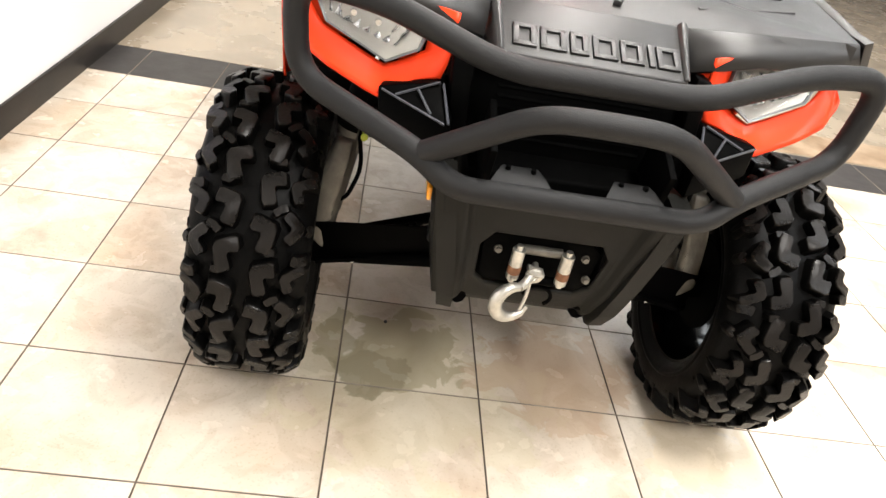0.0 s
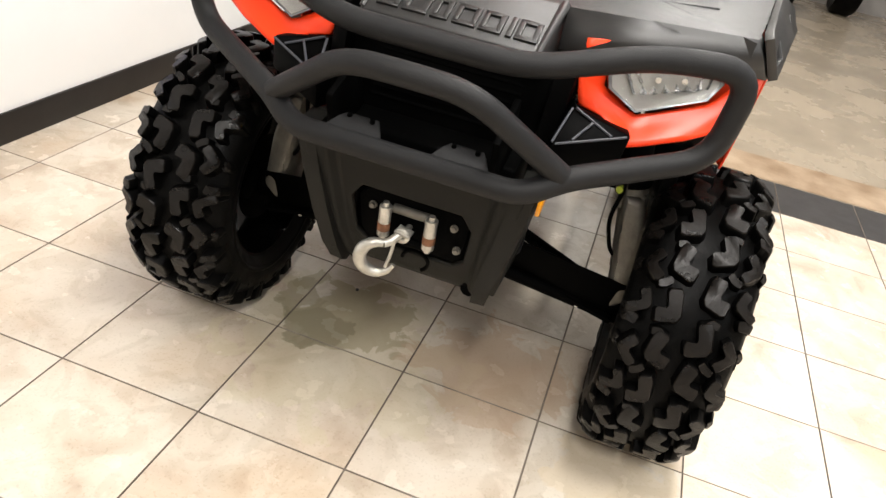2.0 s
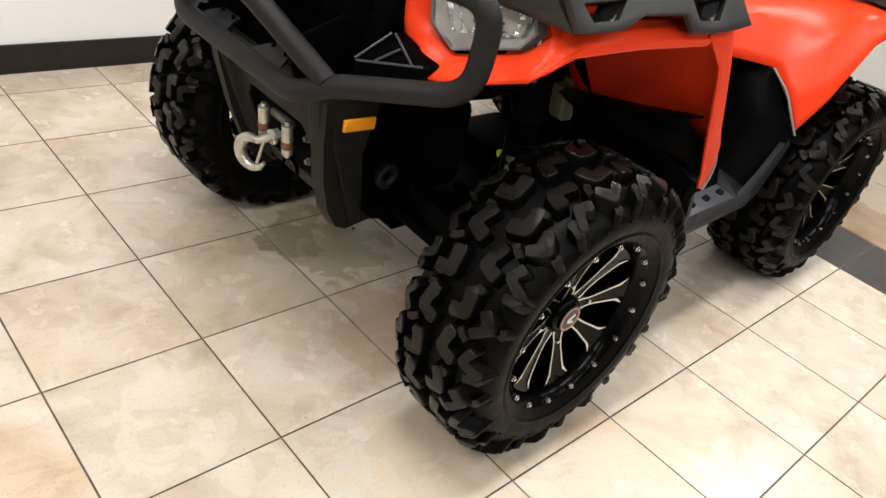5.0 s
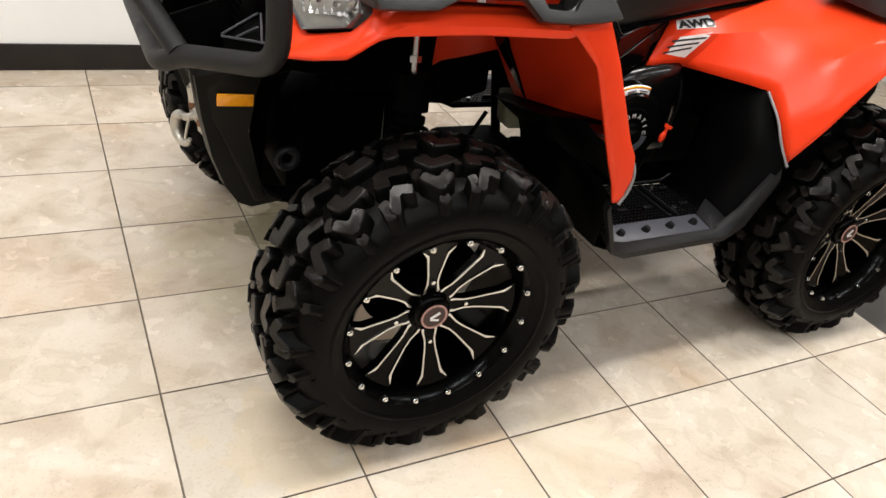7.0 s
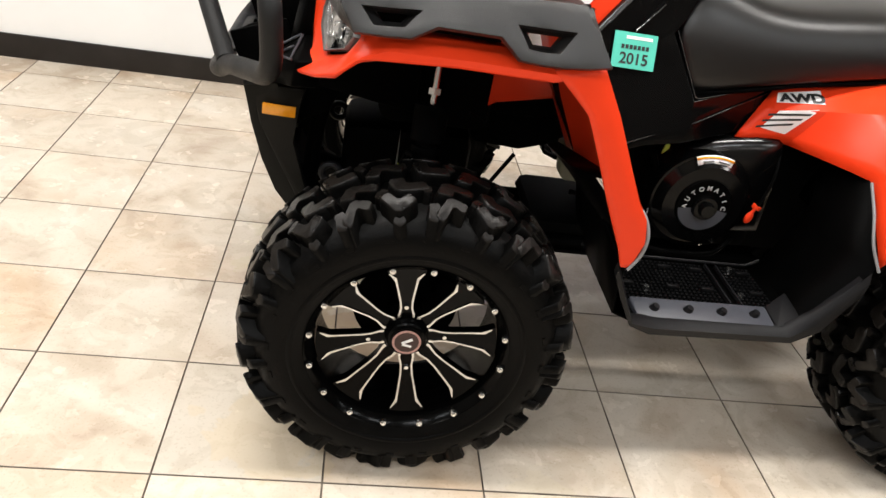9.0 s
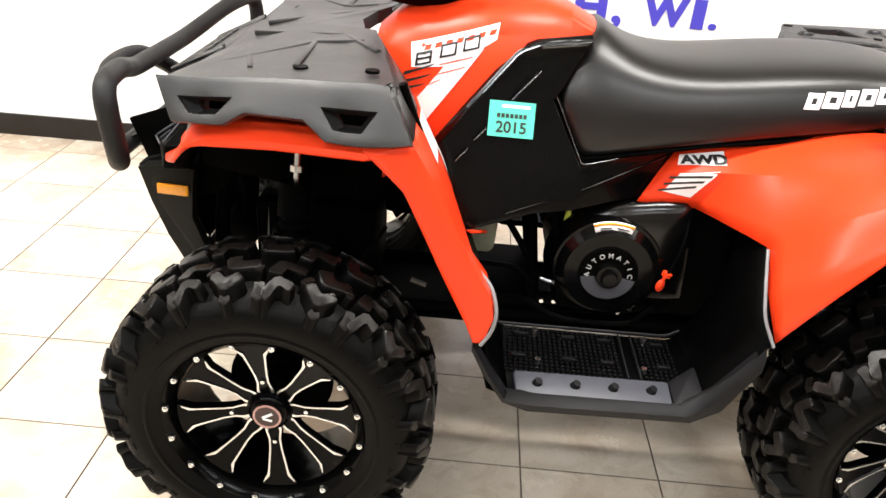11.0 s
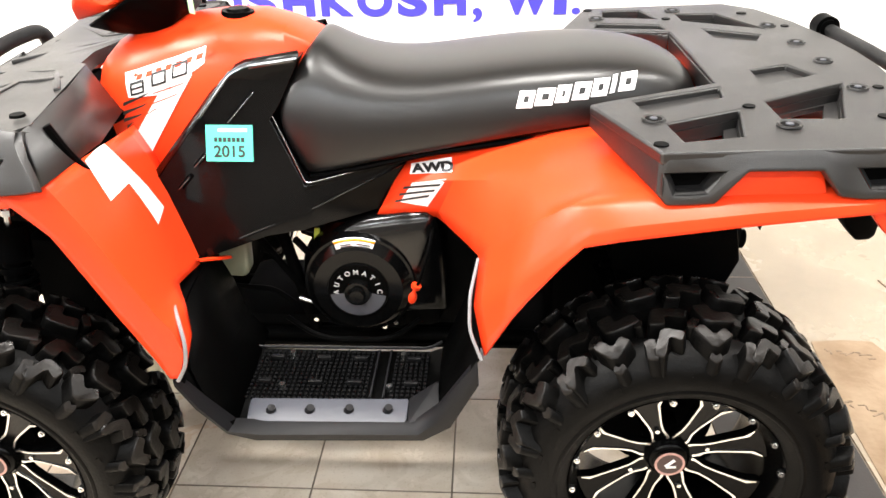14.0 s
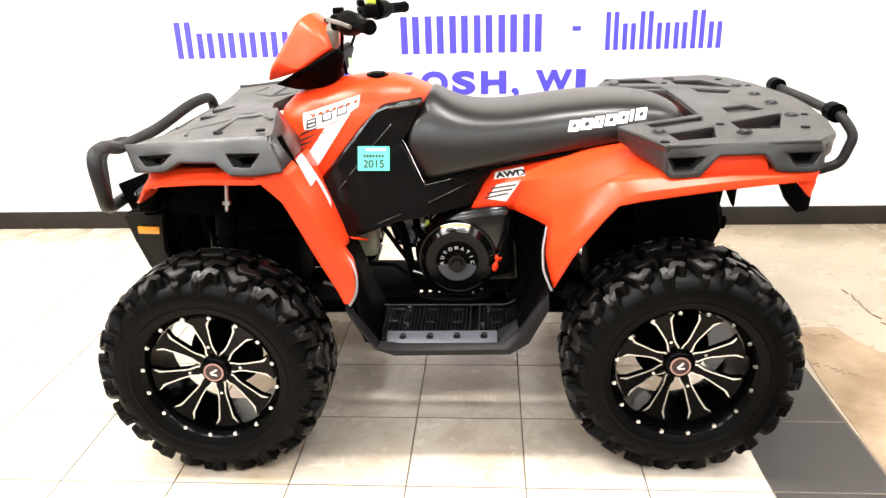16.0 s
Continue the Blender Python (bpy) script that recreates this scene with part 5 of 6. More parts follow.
    add("brake_reservoir", bm, M_CAST, "grey alloy brake fluid reservoir", parent=bar)
    bm = bmesh.new()
    box(bm, (.500, .265, 1.235), (.03, .03, .025), (0, 0, 25), .005)
    add("key_switch", bm, M_HOSE, "yellow switch", parent=bar)
    bm = bmesh.new()
    prism(bm, [(.480, -.100, 1.095), (.490, -.100, 1.092), (.492, -.104, 1.045), (.481, -.104, 1.048)], (0, .0015, 0))
    add("hang_tag", bm, M_TAG, "small pale green paper tag")


handlebar()


# ---- footwells, engine and frame ----
def footwell(s):
    # tray with front and rear walls, one moulding
    bm = bmesh.new()
    rows = []
    st = [(.470, .590), (.505, .500), (.545, .368), (.585, .352), (.760, .351), (.945, .351), (.975, .364), (1.035, .520), (1.055, .665)]
    for k, (x, z) in enumerate(st):
        inner, outer = (-.235 if k in (0, 8) else -.262), (-.505 if 1 < k < 7 else (-.545 if k < 4 else -.505))
        if k == 0:
            outer, mid = -.40, -.32
        elif k == 8:
            outer, mid = -.385, -.30
        else:
            mid = (inner + outer) / 2
        zo = z
        if k == 1:
            outer, zo, x2 = -.548, .508, .512
        elif k == 7:
            outer, zo, x2 = -.508, .528, 1.056
        else:
            x2 = x
        rows.append([S(s, (x, inner, z)), S(s, ((x + x2) / 2, mid, (z + zo) / 2)), S(s, (x2, outer, zo))])
    sheet(bm, rows)
    o = add("footwell", bm, M_BLACK, "black plastic footwell with ribbed tread", smooth=30)
    shell(o, .005, 0)
    well = o
    # outer fascia of the step
    bm = bmesh.new()
    top = [(.510, -.549, .508), (.548, -.532, .436), (.585, -.510, .366), (.640, -.506, .361), (.930, -.498, .360), (.980, -.502, .410), (1.050, -.508, .522)]
    low = [(.508, -.551, .486), (.535, -.547, .430), (.578, -.532, .358), (.628, -.522, .334), (.948, -.512, .334), (1.000, -.512, .368), (1.053, -.512, .470)]
    loft(bm, [[S(s, p) for p in (a, ((a[0] + b[0]) / 2, min(a[1], b[1]) - .003, (a[2] + b[2]) / 2 + .004), b, (b[0], b[1] + .016, b[2] + .002), (a[0], a[1] + .014, a[2]))] for a, b in zip(top, low)])
    add("step_fascia", bm, M_FASCIA, parent=well, smooth=50)
    bm = bmesh.new()
    hull(bm, [S(s, p) for p in ((.598, -.440, .371), (.915, -.431, .369), (.605, -.500, .362), (.915, -.494, .360), (.60, -.44, .345), (.915, -.43, .345), (.605, -.505, .335), (.915, -.50, .335))], .005)
    ledge = add("step_ledge", bm, M_STEP, "slate grey step ledge with four grip pegs", parent=well)
    bm = bmesh.new()
    hull(bm, [S(s, p) for p in ((.915, -.431, .369), (.972, -.395, .388), (.978, -.480, .372), (.917, -.494, .360), (.915, -.431, .345), (.972, -.395, .35), (.978, -.485, .345), (.917, -.50, .335))], .003)
    add("ledge_end", bm, M_FASCIA, parent=ledge)
    for k in range(4):
        x = .646 + .0763 * k
        bm = bmesh.new()
        y = -.470 + .008 * k / 3
        cyl(bm, S(s, (x, y, .360)), S(s, (x + .004, y - .004, .375)), .0115, .0078, 10)
        add("peg", bm, M_FASCIA, parent=ledge)
    # small grip teeth over the tread
    bm = bmesh.new()
    for i in range(34):
        for j in range(13):
            x, y = .585 + .0108 * i, -.278 - .0125 * j
            if .832 < x < .866:
                continue
            z = .358
            b = [bm.verts.new(S(s, (x + dx * .0028, y + dy * .0035, z + (.0 if q == 0 else .005)))) for q in (0, 1) for dx, dy in ((-1, -1), (1, -1), (1, 1), (-1, 1))]
            bm.faces.new(b[4:])
            for e in range(4):
                bm.faces.new((b[e], b[(e + 1) % 4], b[4 + (e + 1) % 4], b[4 + e]))
    tagged(add("grip_teeth", bm, M_TREAD, parent=well, smooth=0), kind="stuff")
    for x, y in ((.620, .305), (.722, .305), (.800, .305), (.915, .305), (.612, .385), (.718, .385), (.798, .385), (.915, .385)):
        bm = bmesh.new()
        box(bm, S(s, (x, -y, .366)), (.030, .010, .014), (0, 0, 0), .003)
        add("grip_bar", bm, M_TREAD, parent=well)
    for x in (.836, .862):
        bm = bmesh.new()
        box(bm, S(s, (x, -.352, .364)), (.004, .155, .010), (0, 0, 0), .001)
        add("channel_edge", bm, M_FASCIA, parent=well)
    for x, y in ((.650, .290), (.890, .290), (.652, .398), (.872, .398)):
        bm = bmesh.new()
        cyl(bm, S(s, (x, -y, .358)), S(s, (x, -y, .3725)), .0075, .0065, 10)
        add("screw", bm, M_ALU, parent=well)
    bm = bmesh.new()
    tube(bm, [S(s, p) for p in ((.535, -.266, .385), (.565, -.266, .366), (.945, -.262, .366), (.972, -.262, .384))], .0035, .02, 8)
    add("tread_edge", bm, M_FASCIA, parent=well)


both(footwell)


def engine():
    bm = bmesh.new()
    box(bm, (.83, .0, .48), (.28, .40, .22), (0, 0, 0), .03)
    eng = add("engine", bm, M_DULL, "black engine block under the side panels")
    for nm, p, q in (("cylinder_head", (.86, .0, .62), (.26, .34, .14)), ("sump", (.56, .02, .328), (.22, .28, .056)), ("airbox", (1.03, 0, .52), (.22, .32, .34))):
        bm = bmesh.new()
        box(bm, p, q, (0, 0, 0), .03)
        add(nm, bm, M_DULL, parent=eng)
    c = Vector((.795, -.205, .503))
    for s in (1, -1):
        bm = bmesh.new()
        cyl(bm, (c.x, -.16 * s, c.z), (c.x, -.225 * s, c.z), .135, .118, 48)
        cyl(bm, (c.x, -.225 * s, c.z), (c.x, -.245 * s, c.z), .112, .095, 48)
        add("clutch_cover", bm, M_GLOSS, parent=eng)
        bm = bmesh.new()
        out = [(.690, .560), (.712, .595), (.740, .625), (.785, .645), (.830, .655), (.890, .664), (.945, .668), (.962, .655), (.972, .625), (.975, .600), (.982, .51), (.985, .42), (.85, .405), (.72, .40), (.70, .48)]
        loft(bm, [[(.86 + (x - .86) * k, y * s, .55 + (z - .55) * k) for x, z in out] for k, y in ((1, -.10), (1, -.172), (.985, -.186), (.95, -.197), (.87, -.207), (.70, -.214), (.4, -.217))])
        add("engine_shroud", bm, M_CASING, "glossy black belt housing", parent=eng, smooth=75)
    bm = bmesh.new()
    cyl(bm, (c.x, -.243, c.z), (c.x, -.250, c.z), .066, .064, 48)
    disc = add("starter_badge", bm, M_BLACK, "round black starter badge with pale lettering", parent=eng)
    bm = bmesh.new()
    prof = [polar(.060, a, -.2515) for a in range(188, 353, 6)]
    inn = [polar(.030, a, -.2515) for a in range(352, 187, -6)]
    vs = [bm.verts.new((c.x + x, y, c.z + z)) for x, y, z in prof + inn]
    n = len(prof)
    for k in range(n - 1):
        bm.faces.new((vs[k], vs[k + 1], vs[2 * n - 2 - k], vs[2 * n - 1 - k]))
    add("badge_half", bm, M_STEP, parent=disc)
    bm = bmesh.new()
    cyl(bm, (c.x, -.250, c.z), (c.x, -.264, c.z), .030, .027, 28)
    cyl(bm, (c.x, -.262, c.z), (c.x, -.276, c.z), .019, .015, 20)
    add("badge_knob", bm, M_GLOSS, parent=disc)
    for k, ch in enumerate("AUTOMATIC"):
        a = 184 - 23 * k
        p = polar(.0465, a, 0)
        m = Matrix.Translation((c.x + p[0], -.2508, c.z + p[2])) @ pose(0, 0, 0, 90, 0, 0) @ pose(0, 0, 0, 0, 0, a - 90)
        words("letter", ch, .0150, m, M_LETTER, .0006, disc, .0003)
    # curved warning label over the cover
    bm = bmesh.new()
    top = [polar(.125, a, 0) for a in range(112, 69, -6)]
    low = [polar(.100, a, 0) for a in range(112, 69, -6)]
    sheet(bm, [[(.794 + x, -.232, .497 + z) for x, y, z in top], [(.794 + x, -.240, .497 + z) for x, y, z in low]])
    lab = add("warning_label", bm, M_WHITE, "curved white warning label with an orange bar", parent=eng)
    shell(lab, .001, 0)
    bm = bmesh.new()
    sheet(bm, [[(.794 + x * .985, -.2340, .497 + z * .985) for x, y, z in top], [(.794 + x * .945, -.2355, .497 + z * .945) for x, y, z in top]])
    shell(add("orange_bar", bm, M_AMBER, parent=lab), .001, 0)
    bm = bmesh.new()
    for r0, a0, a1 in ((.113, 106, 94), (.108, 106, 92), (.113, 88, 74), (.107, 86, 76)):
        p, q = polar(r0, a0, 0), polar(r0, a1, 0)
        cyl(bm, (.794 + p[0], -.2385, .497 + p[2]), (.794 + q[0], -.2385, .497 + q[2]), .0016, .0016, 6)
    add("print_bars", bm, M_INK, parent=lab)
    # pull handle on its cord
    bm = bmesh.new()
    tube(bm, [(.955, -.195, .640), (.945, -.235, .585), (.925, -.248, .525), (.916, -.250, .512)], .0035, .03, 8)
    cord = add("pull_cord", bm, M_BLACK, "black choke cord")
    bm = bmesh.new()
    cyl(bm, (.920, -.250, .520), (.917, -.250, .512), .011, .010, 12)
    cyl(bm, (.917, -.250, .513), (.913, -.250, .500), .004, .004, 8)
    g = bmesh.ops.create_uvsphere(bm, u_segments=14, v_segments=8, radius=.011)
    bmesh.ops.transform(bm, matrix=pose(.910, -.250, .488, 0, 12, 0) @ Matrix.Diagonal((.85, .6, 1.45, 1)), verts=g["verts"])
    add("pull_handle", bm, M_RED, "small red pull handle", parent=cord)
    # hoses, tags and bottle seen through the gap ahead of the engine
    bm = bmesh.new()
    tube(bm, [(.50, -.18, .47), (.60, -.20, .475), (.64, -.20, .44)], .006, .02, 8)
    tube(bm, [(.62, -.20, .40), (.70, -.245, .375), (.86, -.245, .375), (.92, -.20, .40)], .006, .05, 8)
    tube(bm, [(.66, -.20, .60), (.70, -.18, .53), (.66, -.16, .44)], .008, .05, 8)
    add("hose", bm, M_BLACK, parent=eng)
    bm = bmesh.new()
    tube(bm, [(.560, -.150, .585), (.660, -.150, .430)], .008, .01, 8)
    add("frame_stay", bm, M_DULL, parent=eng)
    # lower flange of the belt housing with bright bolts
    bm = bmesh.new()
    hull(bm, [(x, y, z) for y in (-.150, -.130) for x, z in ((.655, .352), (.660, .376), (.740, .378), (.745, .350))], .004)
    add("housing_flange", bm, M_DULL, parent=eng)
    bm = bmesh.new()
    hull(bm, [(x, y, z) for y in (-.205, -.170) for x, z in ((.825, .372), (.830, .396), (.885, .412), (.885, .384))], .004)
    flange = add("housing_flange", bm, M_DULL, parent=eng)
    for x, y, z in ((.673, -.150, .365), (.702, -.150, .366), (.731, -.150, .366), (.841, -.205, .386), (.867, -.205, .397)):
        bm = bmesh.new()
        cyl(bm, (x, y + .002, z), (x, y - .008, z), .0062, .0055, 6)
        add("bolt", bm, M_ALU, parent=flange)
    bm = bmesh.new()
    tube(bm, [(.655, -.205, .455), (.72, -.215, .44)], .004, .01, 6)
    add("bright_rod", bm, M_ALU, parent=eng)
    bm = bmesh.new()
    hull(bm, [(x, y, z) for y in (-.192, -.150) for x, z in ((.452, .590), (.550, .586), (.546, .510), (.534, .498), (.478, .500), (.464, .514))], .008, 3)
    cyl(bm, (.490, -.17, .582), (.490, -.17, .604), .014, .014, 16)
    add("overflow_bottle", bm, M_TANKW, "translucent white overflow bottle")
    bm = bmesh.new()
    box(bm, (.700, -.17, .595), (.012, .006, .032), (0, 8, 0), .002)
    add("wire_tag", bm, M_HOSE, "yellow-green wire tag")


engine()


def frame_and_arms():
    bm = bmesh.new()
    for y in (-.12, .12):
        tube(bm, [(-.10, y, .35), (.10, y, .30), (1.45, y, .30), (1.55, y, .42), (1.58, y, .80)], .018, .08, 10)
        tube(bm, [(-.10, y, .36), (-.08, y, .60), (.05, y, .80), (.36, y, .86)], .018, .08, 10)
        tube(bm, [(.40, y * .8, .85), (.62, y * 1.3, .60), (.66, y, .32)], .014, .05, 10)
        tube(bm, [(1.05, y, .32), (1.20, y, .70), (1.75, y, .82)], .016, .08, 10)
    add("frame_tube", bm, M_DULL)
    bm = bmesh.new()
    box(bm, (.49, 0, .290), (.92, .30, .012), bev=.004)
    box(bm, (1.20, 0, .290), (.6, .30, .012), bev=.004)
    add("skid_plate", bm, M_BLACK)
    bm = bmesh.new()
    box(bm, (.125, 0, .43), (.30, .20, .22), bev=.03)
    box(bm, (.17, 0, .70), (.25, .28, .27), bev=.03)
    add("front_gearcase", bm, M_DULL)
    bm = bmesh.new()
    hull(bm, [(x, y, z) for y in (-.03, .05) for x, z in ((.27, .60), (.28, .50), (.40, .492), (.505, .525), (.50, .64))], .012)
    add("air_duct", bm, M_DULL)
    bm = bmesh.new()
    box(bm, (1.38, 0, .42), (.34, .24, .24), bev=.03)
    box(bm, (1.30, 0, .66), (.44, .36, .20), bev=.03)
    add("rear_gearcase", bm, M_DULL)
    for s in (1, -1):
        # front: arm, guard plate with bolts, drive shaft, strut
        bm = bmesh.new()
        for dx in (-.07, .09):
            tube(bm, [S(s, p) for p in ((.13 + dx * 1.3, -.12, .335), (.13 + dx * .4, -.43, .265))], .014, .02, 10)
        box(bm, S(s, (.125, -.28, .302)), (.13, .26, .010), (12.5 * s, 0, 0), .003)
        arm = add("front_arm", bm, M_DULL)
        bm = bmesh.new()
        prism(bm, [S(s, p) for p in ((.050, -.16, .405), (.070, -.425, .365), (.085, -.425, .258), (.060, -.16, .300))], (.006, 0, 0), .002)
        add("arm_guard", bm, M_BLACK, "black plastic arm guard with bright bolts", parent=arm)
        for u in (.12, .38, .64, .90):
            bm = bmesh.new()
            p = Vector((.060, -.16, .312)).lerp(Vector((.084, -.425, .267)), u)
            cyl(bm, S(s, (p.x, p.y, p.z)), S(s, (p.x - .006, p.y, p.z)), .0055, .005, 10)
            add("bolt", bm, M_ALU, parent=arm)
        bm = bmesh.new()
        cyl(bm, S(s, (.135, -.12, .345)), S(s, (.132, -.42, .305)), .014, .014, 12)
        for k in range(5):
            cyl(bm, S(s, (.134, -.20 - .016 * k, .334 - .0022 * k)), S(s, (.134, -.208 - .016 * k, .333 - .0022 * k)), .028 - .003 * k, .024 - .003 * k, 16)
        add("drive_shaft", bm, M_DULL)
        a, b = Vector((.142, -.318, .775)), Vector((.130, -.398, .380))
        bm = bmesh.new()
        cyl(bm, S(s, a.lerp(b, .55)), S(s, a.lerp(b, 1.0)), .024, .030, 18)
        box(bm, S(s, a.lerp(b, .62)), (.036, .05, .05), (10 * s, 0, 0), .008)
        cyl(bm, S(s, a.lerp(b, .535)), S(s, a.lerp(b, .575)), .034, .034, 18)
        st = add("strut", bm, M_CAST, "grey cast alloy suspension strut with black spring")
        bm = bmesh.new()
        hull(bm, [S(s, (x, y, z)) for x, y, z in ((.090, -.350, .545), (.150, -.350, .545), (.092, -.392, .545), (.150, -.392, .545), (.078, -.365, .470), (.160, -.365, .470), (.078, -.418, .460), (.160, -.418, .460), (.070, -.385, .375), (.185, -.385, .375), (.070, -.430, .330), (.185, -.430, .330), (.080, -.385, .280), (.170, -.385, .280))], .010, 3)
        add("knuckle", bm, M_CAST, "cast alloy steering knuckle", parent=st)
        bm = bmesh.new()
        cyl(bm, S(s, (.098, -.342, .560)), S(s, (.088, -.338, .560)), .009, .008, 6)
        add("pinch_bolt", bm, M_HOSE, "yellow-zinc pinch bolt", parent=st)
        bm = bmesh.new()
        cyl(bm, S(s, a), S(s, a.lerp(b, .21)), .0065, .0065, 12)
        cyl(bm, S(s, a.lerp(b, .12)), S(s, a.lerp(b, .15)), .013, .013, 6)
        add("strut_rod", bm, M_ALU, "bright steel damper rod", parent=st)
        bm = bmesh.new()
        hel = []
        d = (b - a).normalized()
        u1 = d.orthogonal().normalized()
        v1 = d.cross(u1)
        for k in range(110):
            f = .44 + .08 * k / 109
            an = 2 * math.pi * 2 * k / 109
            hel.append(S(s, tuple(a.lerp(b, f) + (u1 * math.cos(an) + v1 * math.sin(an)) * .034)))
        sweep(bm, hel, .0055, 6)
        cyl(bm, S(s, a.lerp(b, .20)), S(s, a.lerp(b, .37)), .034, .034, 18)
        cyl(bm, S(s, a.lerp(b, .36)), S(s, a.lerp(b, .52)), .022, .022, 16)
        cyl(bm, S(s, a.lerp(b, .40)), S(s, a.lerp(b, .43)), .030, .030, 18)
        cyl(bm, S(s, a.lerp(b, .50)), S(s, a.lerp(b, .54)), .040, .036, 18)
        add("spring", bm, M_DULL, parent=st)
        bm = bmesh.new()
        tube(bm, [S(s, p) for p in ((.10, -.355, .60), (.075, -.335, .50), (.085, -.36, .42), (.11, -.40, .40))], .0045, .03, 8)
        add("brake_hose", bm, M_BLACK)
        bm = bmesh.new()
        cyl(bm, S(s, (.10, -.12, .36)), S(s, (.11, -.43, .325)), .008, .008, 10)
        add("tie_rod", bm, M_DULL)
        # clips and lines inside the wheel arch; the alloy one is added as a glint
        for p, q, r, mt in (((.318, -.33, .612), (.268, -.33, .522), .0045, M_DULL), ((.236, -.20, .638), (.280, -.20, .614), .004, M_DULL), ((.365, -.19, .412), (.400, -.19, .400), .006, M_CAST)):
            bm = bmesh.new()
            cyl(bm, S(s, p), S(s, q), r, r * .9, 10)
            add("clip", bm, mt)
        # added black panel that stands for the dark void behind the arch
        bm = bmesh.new()
        box(bm, S(s, (.40, -.115, .71)), (.19, .012, .19), (0, 0, 0), .004)
        add("inner_panel", bm, M_DULL)
        # inner wheel-arch liner; its black also stands for shadow on the leg's inside
        bm = bmesh.new()
        sheet(bm, rowsS(s, [[(.474, -.520, .668), (.470, -.38, .632), (.442, -.200, .597)],
                            [(.428, -.508, .664), (.420, -.38, .624), (.415, -.200, .590)],
                            [(.472, -.543, .617), (.440, -.40, .600), (.440, -.210, .570)],
                            [(.506, -.545, .560), (.475, -.42, .560), (.465, -.235, .550)],
                            [(.519, -.544, .530), (.500, -.46, .540), (.490, -.270, .545)]]))
        shell(add("arch_liner", bm, M_BLACK), .004, 0)
        bm = bmesh.new()
        rows = []
        for x, z in ((.470, .575), (.500, .50), (.520, .42), (.56, .36))[:4 if s > 0 else 2]:
            rows.append([S(s, (x + .012, -.20, z)), S(s, (x + .020, -.35, z)), S(s, (x + .03, -.515 if z < .52 else -.44, z))])
        sheet(bm, rows)
        shell(add("arch_liner", bm, M_BLACK), .006, 0)
        bm = bmesh.new()
        rows = []
        for x, z in ((1.062, .52), (1.068, .56), (1.10, .66), (1.17, .76), (1.30, .82)):
            rows.append([S(s, (x, -.17, z)), S(s, (x, -.33, z)), S(s, (x + .005, -.488 if z > .54 else -.42, z - .012))])
        sheet(bm, rows)
        shell(add("arch_liner", bm, M_BLACK), .006, 0)
        # rear: arms, shaft and shock
        bm = bmesh.new()
        for dx, z0, z1 in ((-.10, .33, .27), (.10, .33, .27), (-.08, .50, .40), (.08, .50, .40)):
            tube(bm, [S(s, p) for p in ((RX + dx * 1.2, -.10, z0), (RX + dx * .5, -.36, z1))], .013, .02, 10)
        box(bm, S(s, (RX, -.35, .34)), (.09, .06, .18), (0, 0, 0), .015)
        cyl(bm, S(s, (RX, -.10, .37)), S(s, (RX, -.40, .315)), .016, .016, 12)
        add("rear_arm", bm, M_DULL)
        a, b = Vector((1.27, -.24, .76)), Vector((1.40, -.33, .40))
        bm = bmesh.new()
        d = (b - a).normalized()
        u1 = d.orthogonal().normalized()
        v1 = d.cross(u1)
        hel = []
        for k in range(120):
            an = 2 * math.pi * 7 * k / 119
            hel.append(S(s, tuple(a.lerp(b, .1 + .75 * k / 119) + (u1 * math.cos(an) + v1 * math.sin(an)) * .036)))
        sweep(bm, hel, .006, 6)
        cyl(bm, S(s, a), S(s, b), .018, .018, 14)
        add("rear_shock", bm, M_BLACK)
    # muffler, tail lamp housing and hitch
    bm = bmesh.new()
    cyl(bm, (1.28, -.19, .655), (1.54, -.19, .612), .066, .066, 28)
    cyl(bm, (1.54, -.19, .612), (1.565, -.19, .608), .066, .052, 28)
    cyl(bm, (1.56, -.19, .609), (1.59, -.19, .604), .020, .020, 16)
    box(bm, (1.42, -.20, .69), (.30, .02, .12), (0, 8, 0), .006)
    add("muffler", bm, M_DULL, "black exhaust muffler under the rear rack")
    bm = bmesh.new()
    hull(bm, [(x, y, z) for y in (-.07, .07) for x, z in ((1.72, .80), (1.80, .80), (1.80, .74), (1.78, .71), (1.76, .71))], .01)
    add("tail_housing", bm, M_BLACK)
    for y in (-.33, .33):
        bm = bmesh.new()
        hull(bm, [(1.515, y - .01, .80), (1.57, y - .01, .80), (1.568, y, .683), (1.515, y + .01, .80), (1.57, y + .01, .80)], .003)
        add("fender_stay", bm, M_BLACK)
        bm = bmesh.new()
        hull(bm, [(x, y + d, z) for d in (-.025, .025) for x, z in ((1.665, .80), (1.765, .80), (1.760, .700), (1.752, .690), (1.728, .688), (1.705, .715))], .006)
        add("tail_lamp", bm, M_BLACK, "black plastic tail lamp body under the rear fender")
        bm = bmesh.new()
        ey = [(1.462 + .018 * math.cos(q), y + (.02 if y < 0 else -.02), .742 + .018 * math.sin(q)) for q in (2 * math.pi * k / 18 for k in range(14))]
        sweep(bm, ey, .005, 8)
        add("silver_clip", bm, M_ZINC, "small bright steel clip")
        bm = bmesh.new()
        hull(bm, [(x, y * e, z) for e in (.80, 1.05) for x, z in ((1.28, .80), (1.50, .80), (1.50, .662), (1.535, .640), (1.515, .585), (1.45, .575), (1.30, .62))], .006)
        add("rear_shield", bm, M_DULL, "black plastic shield inside the rear wheel arch")


frame_and_arms()


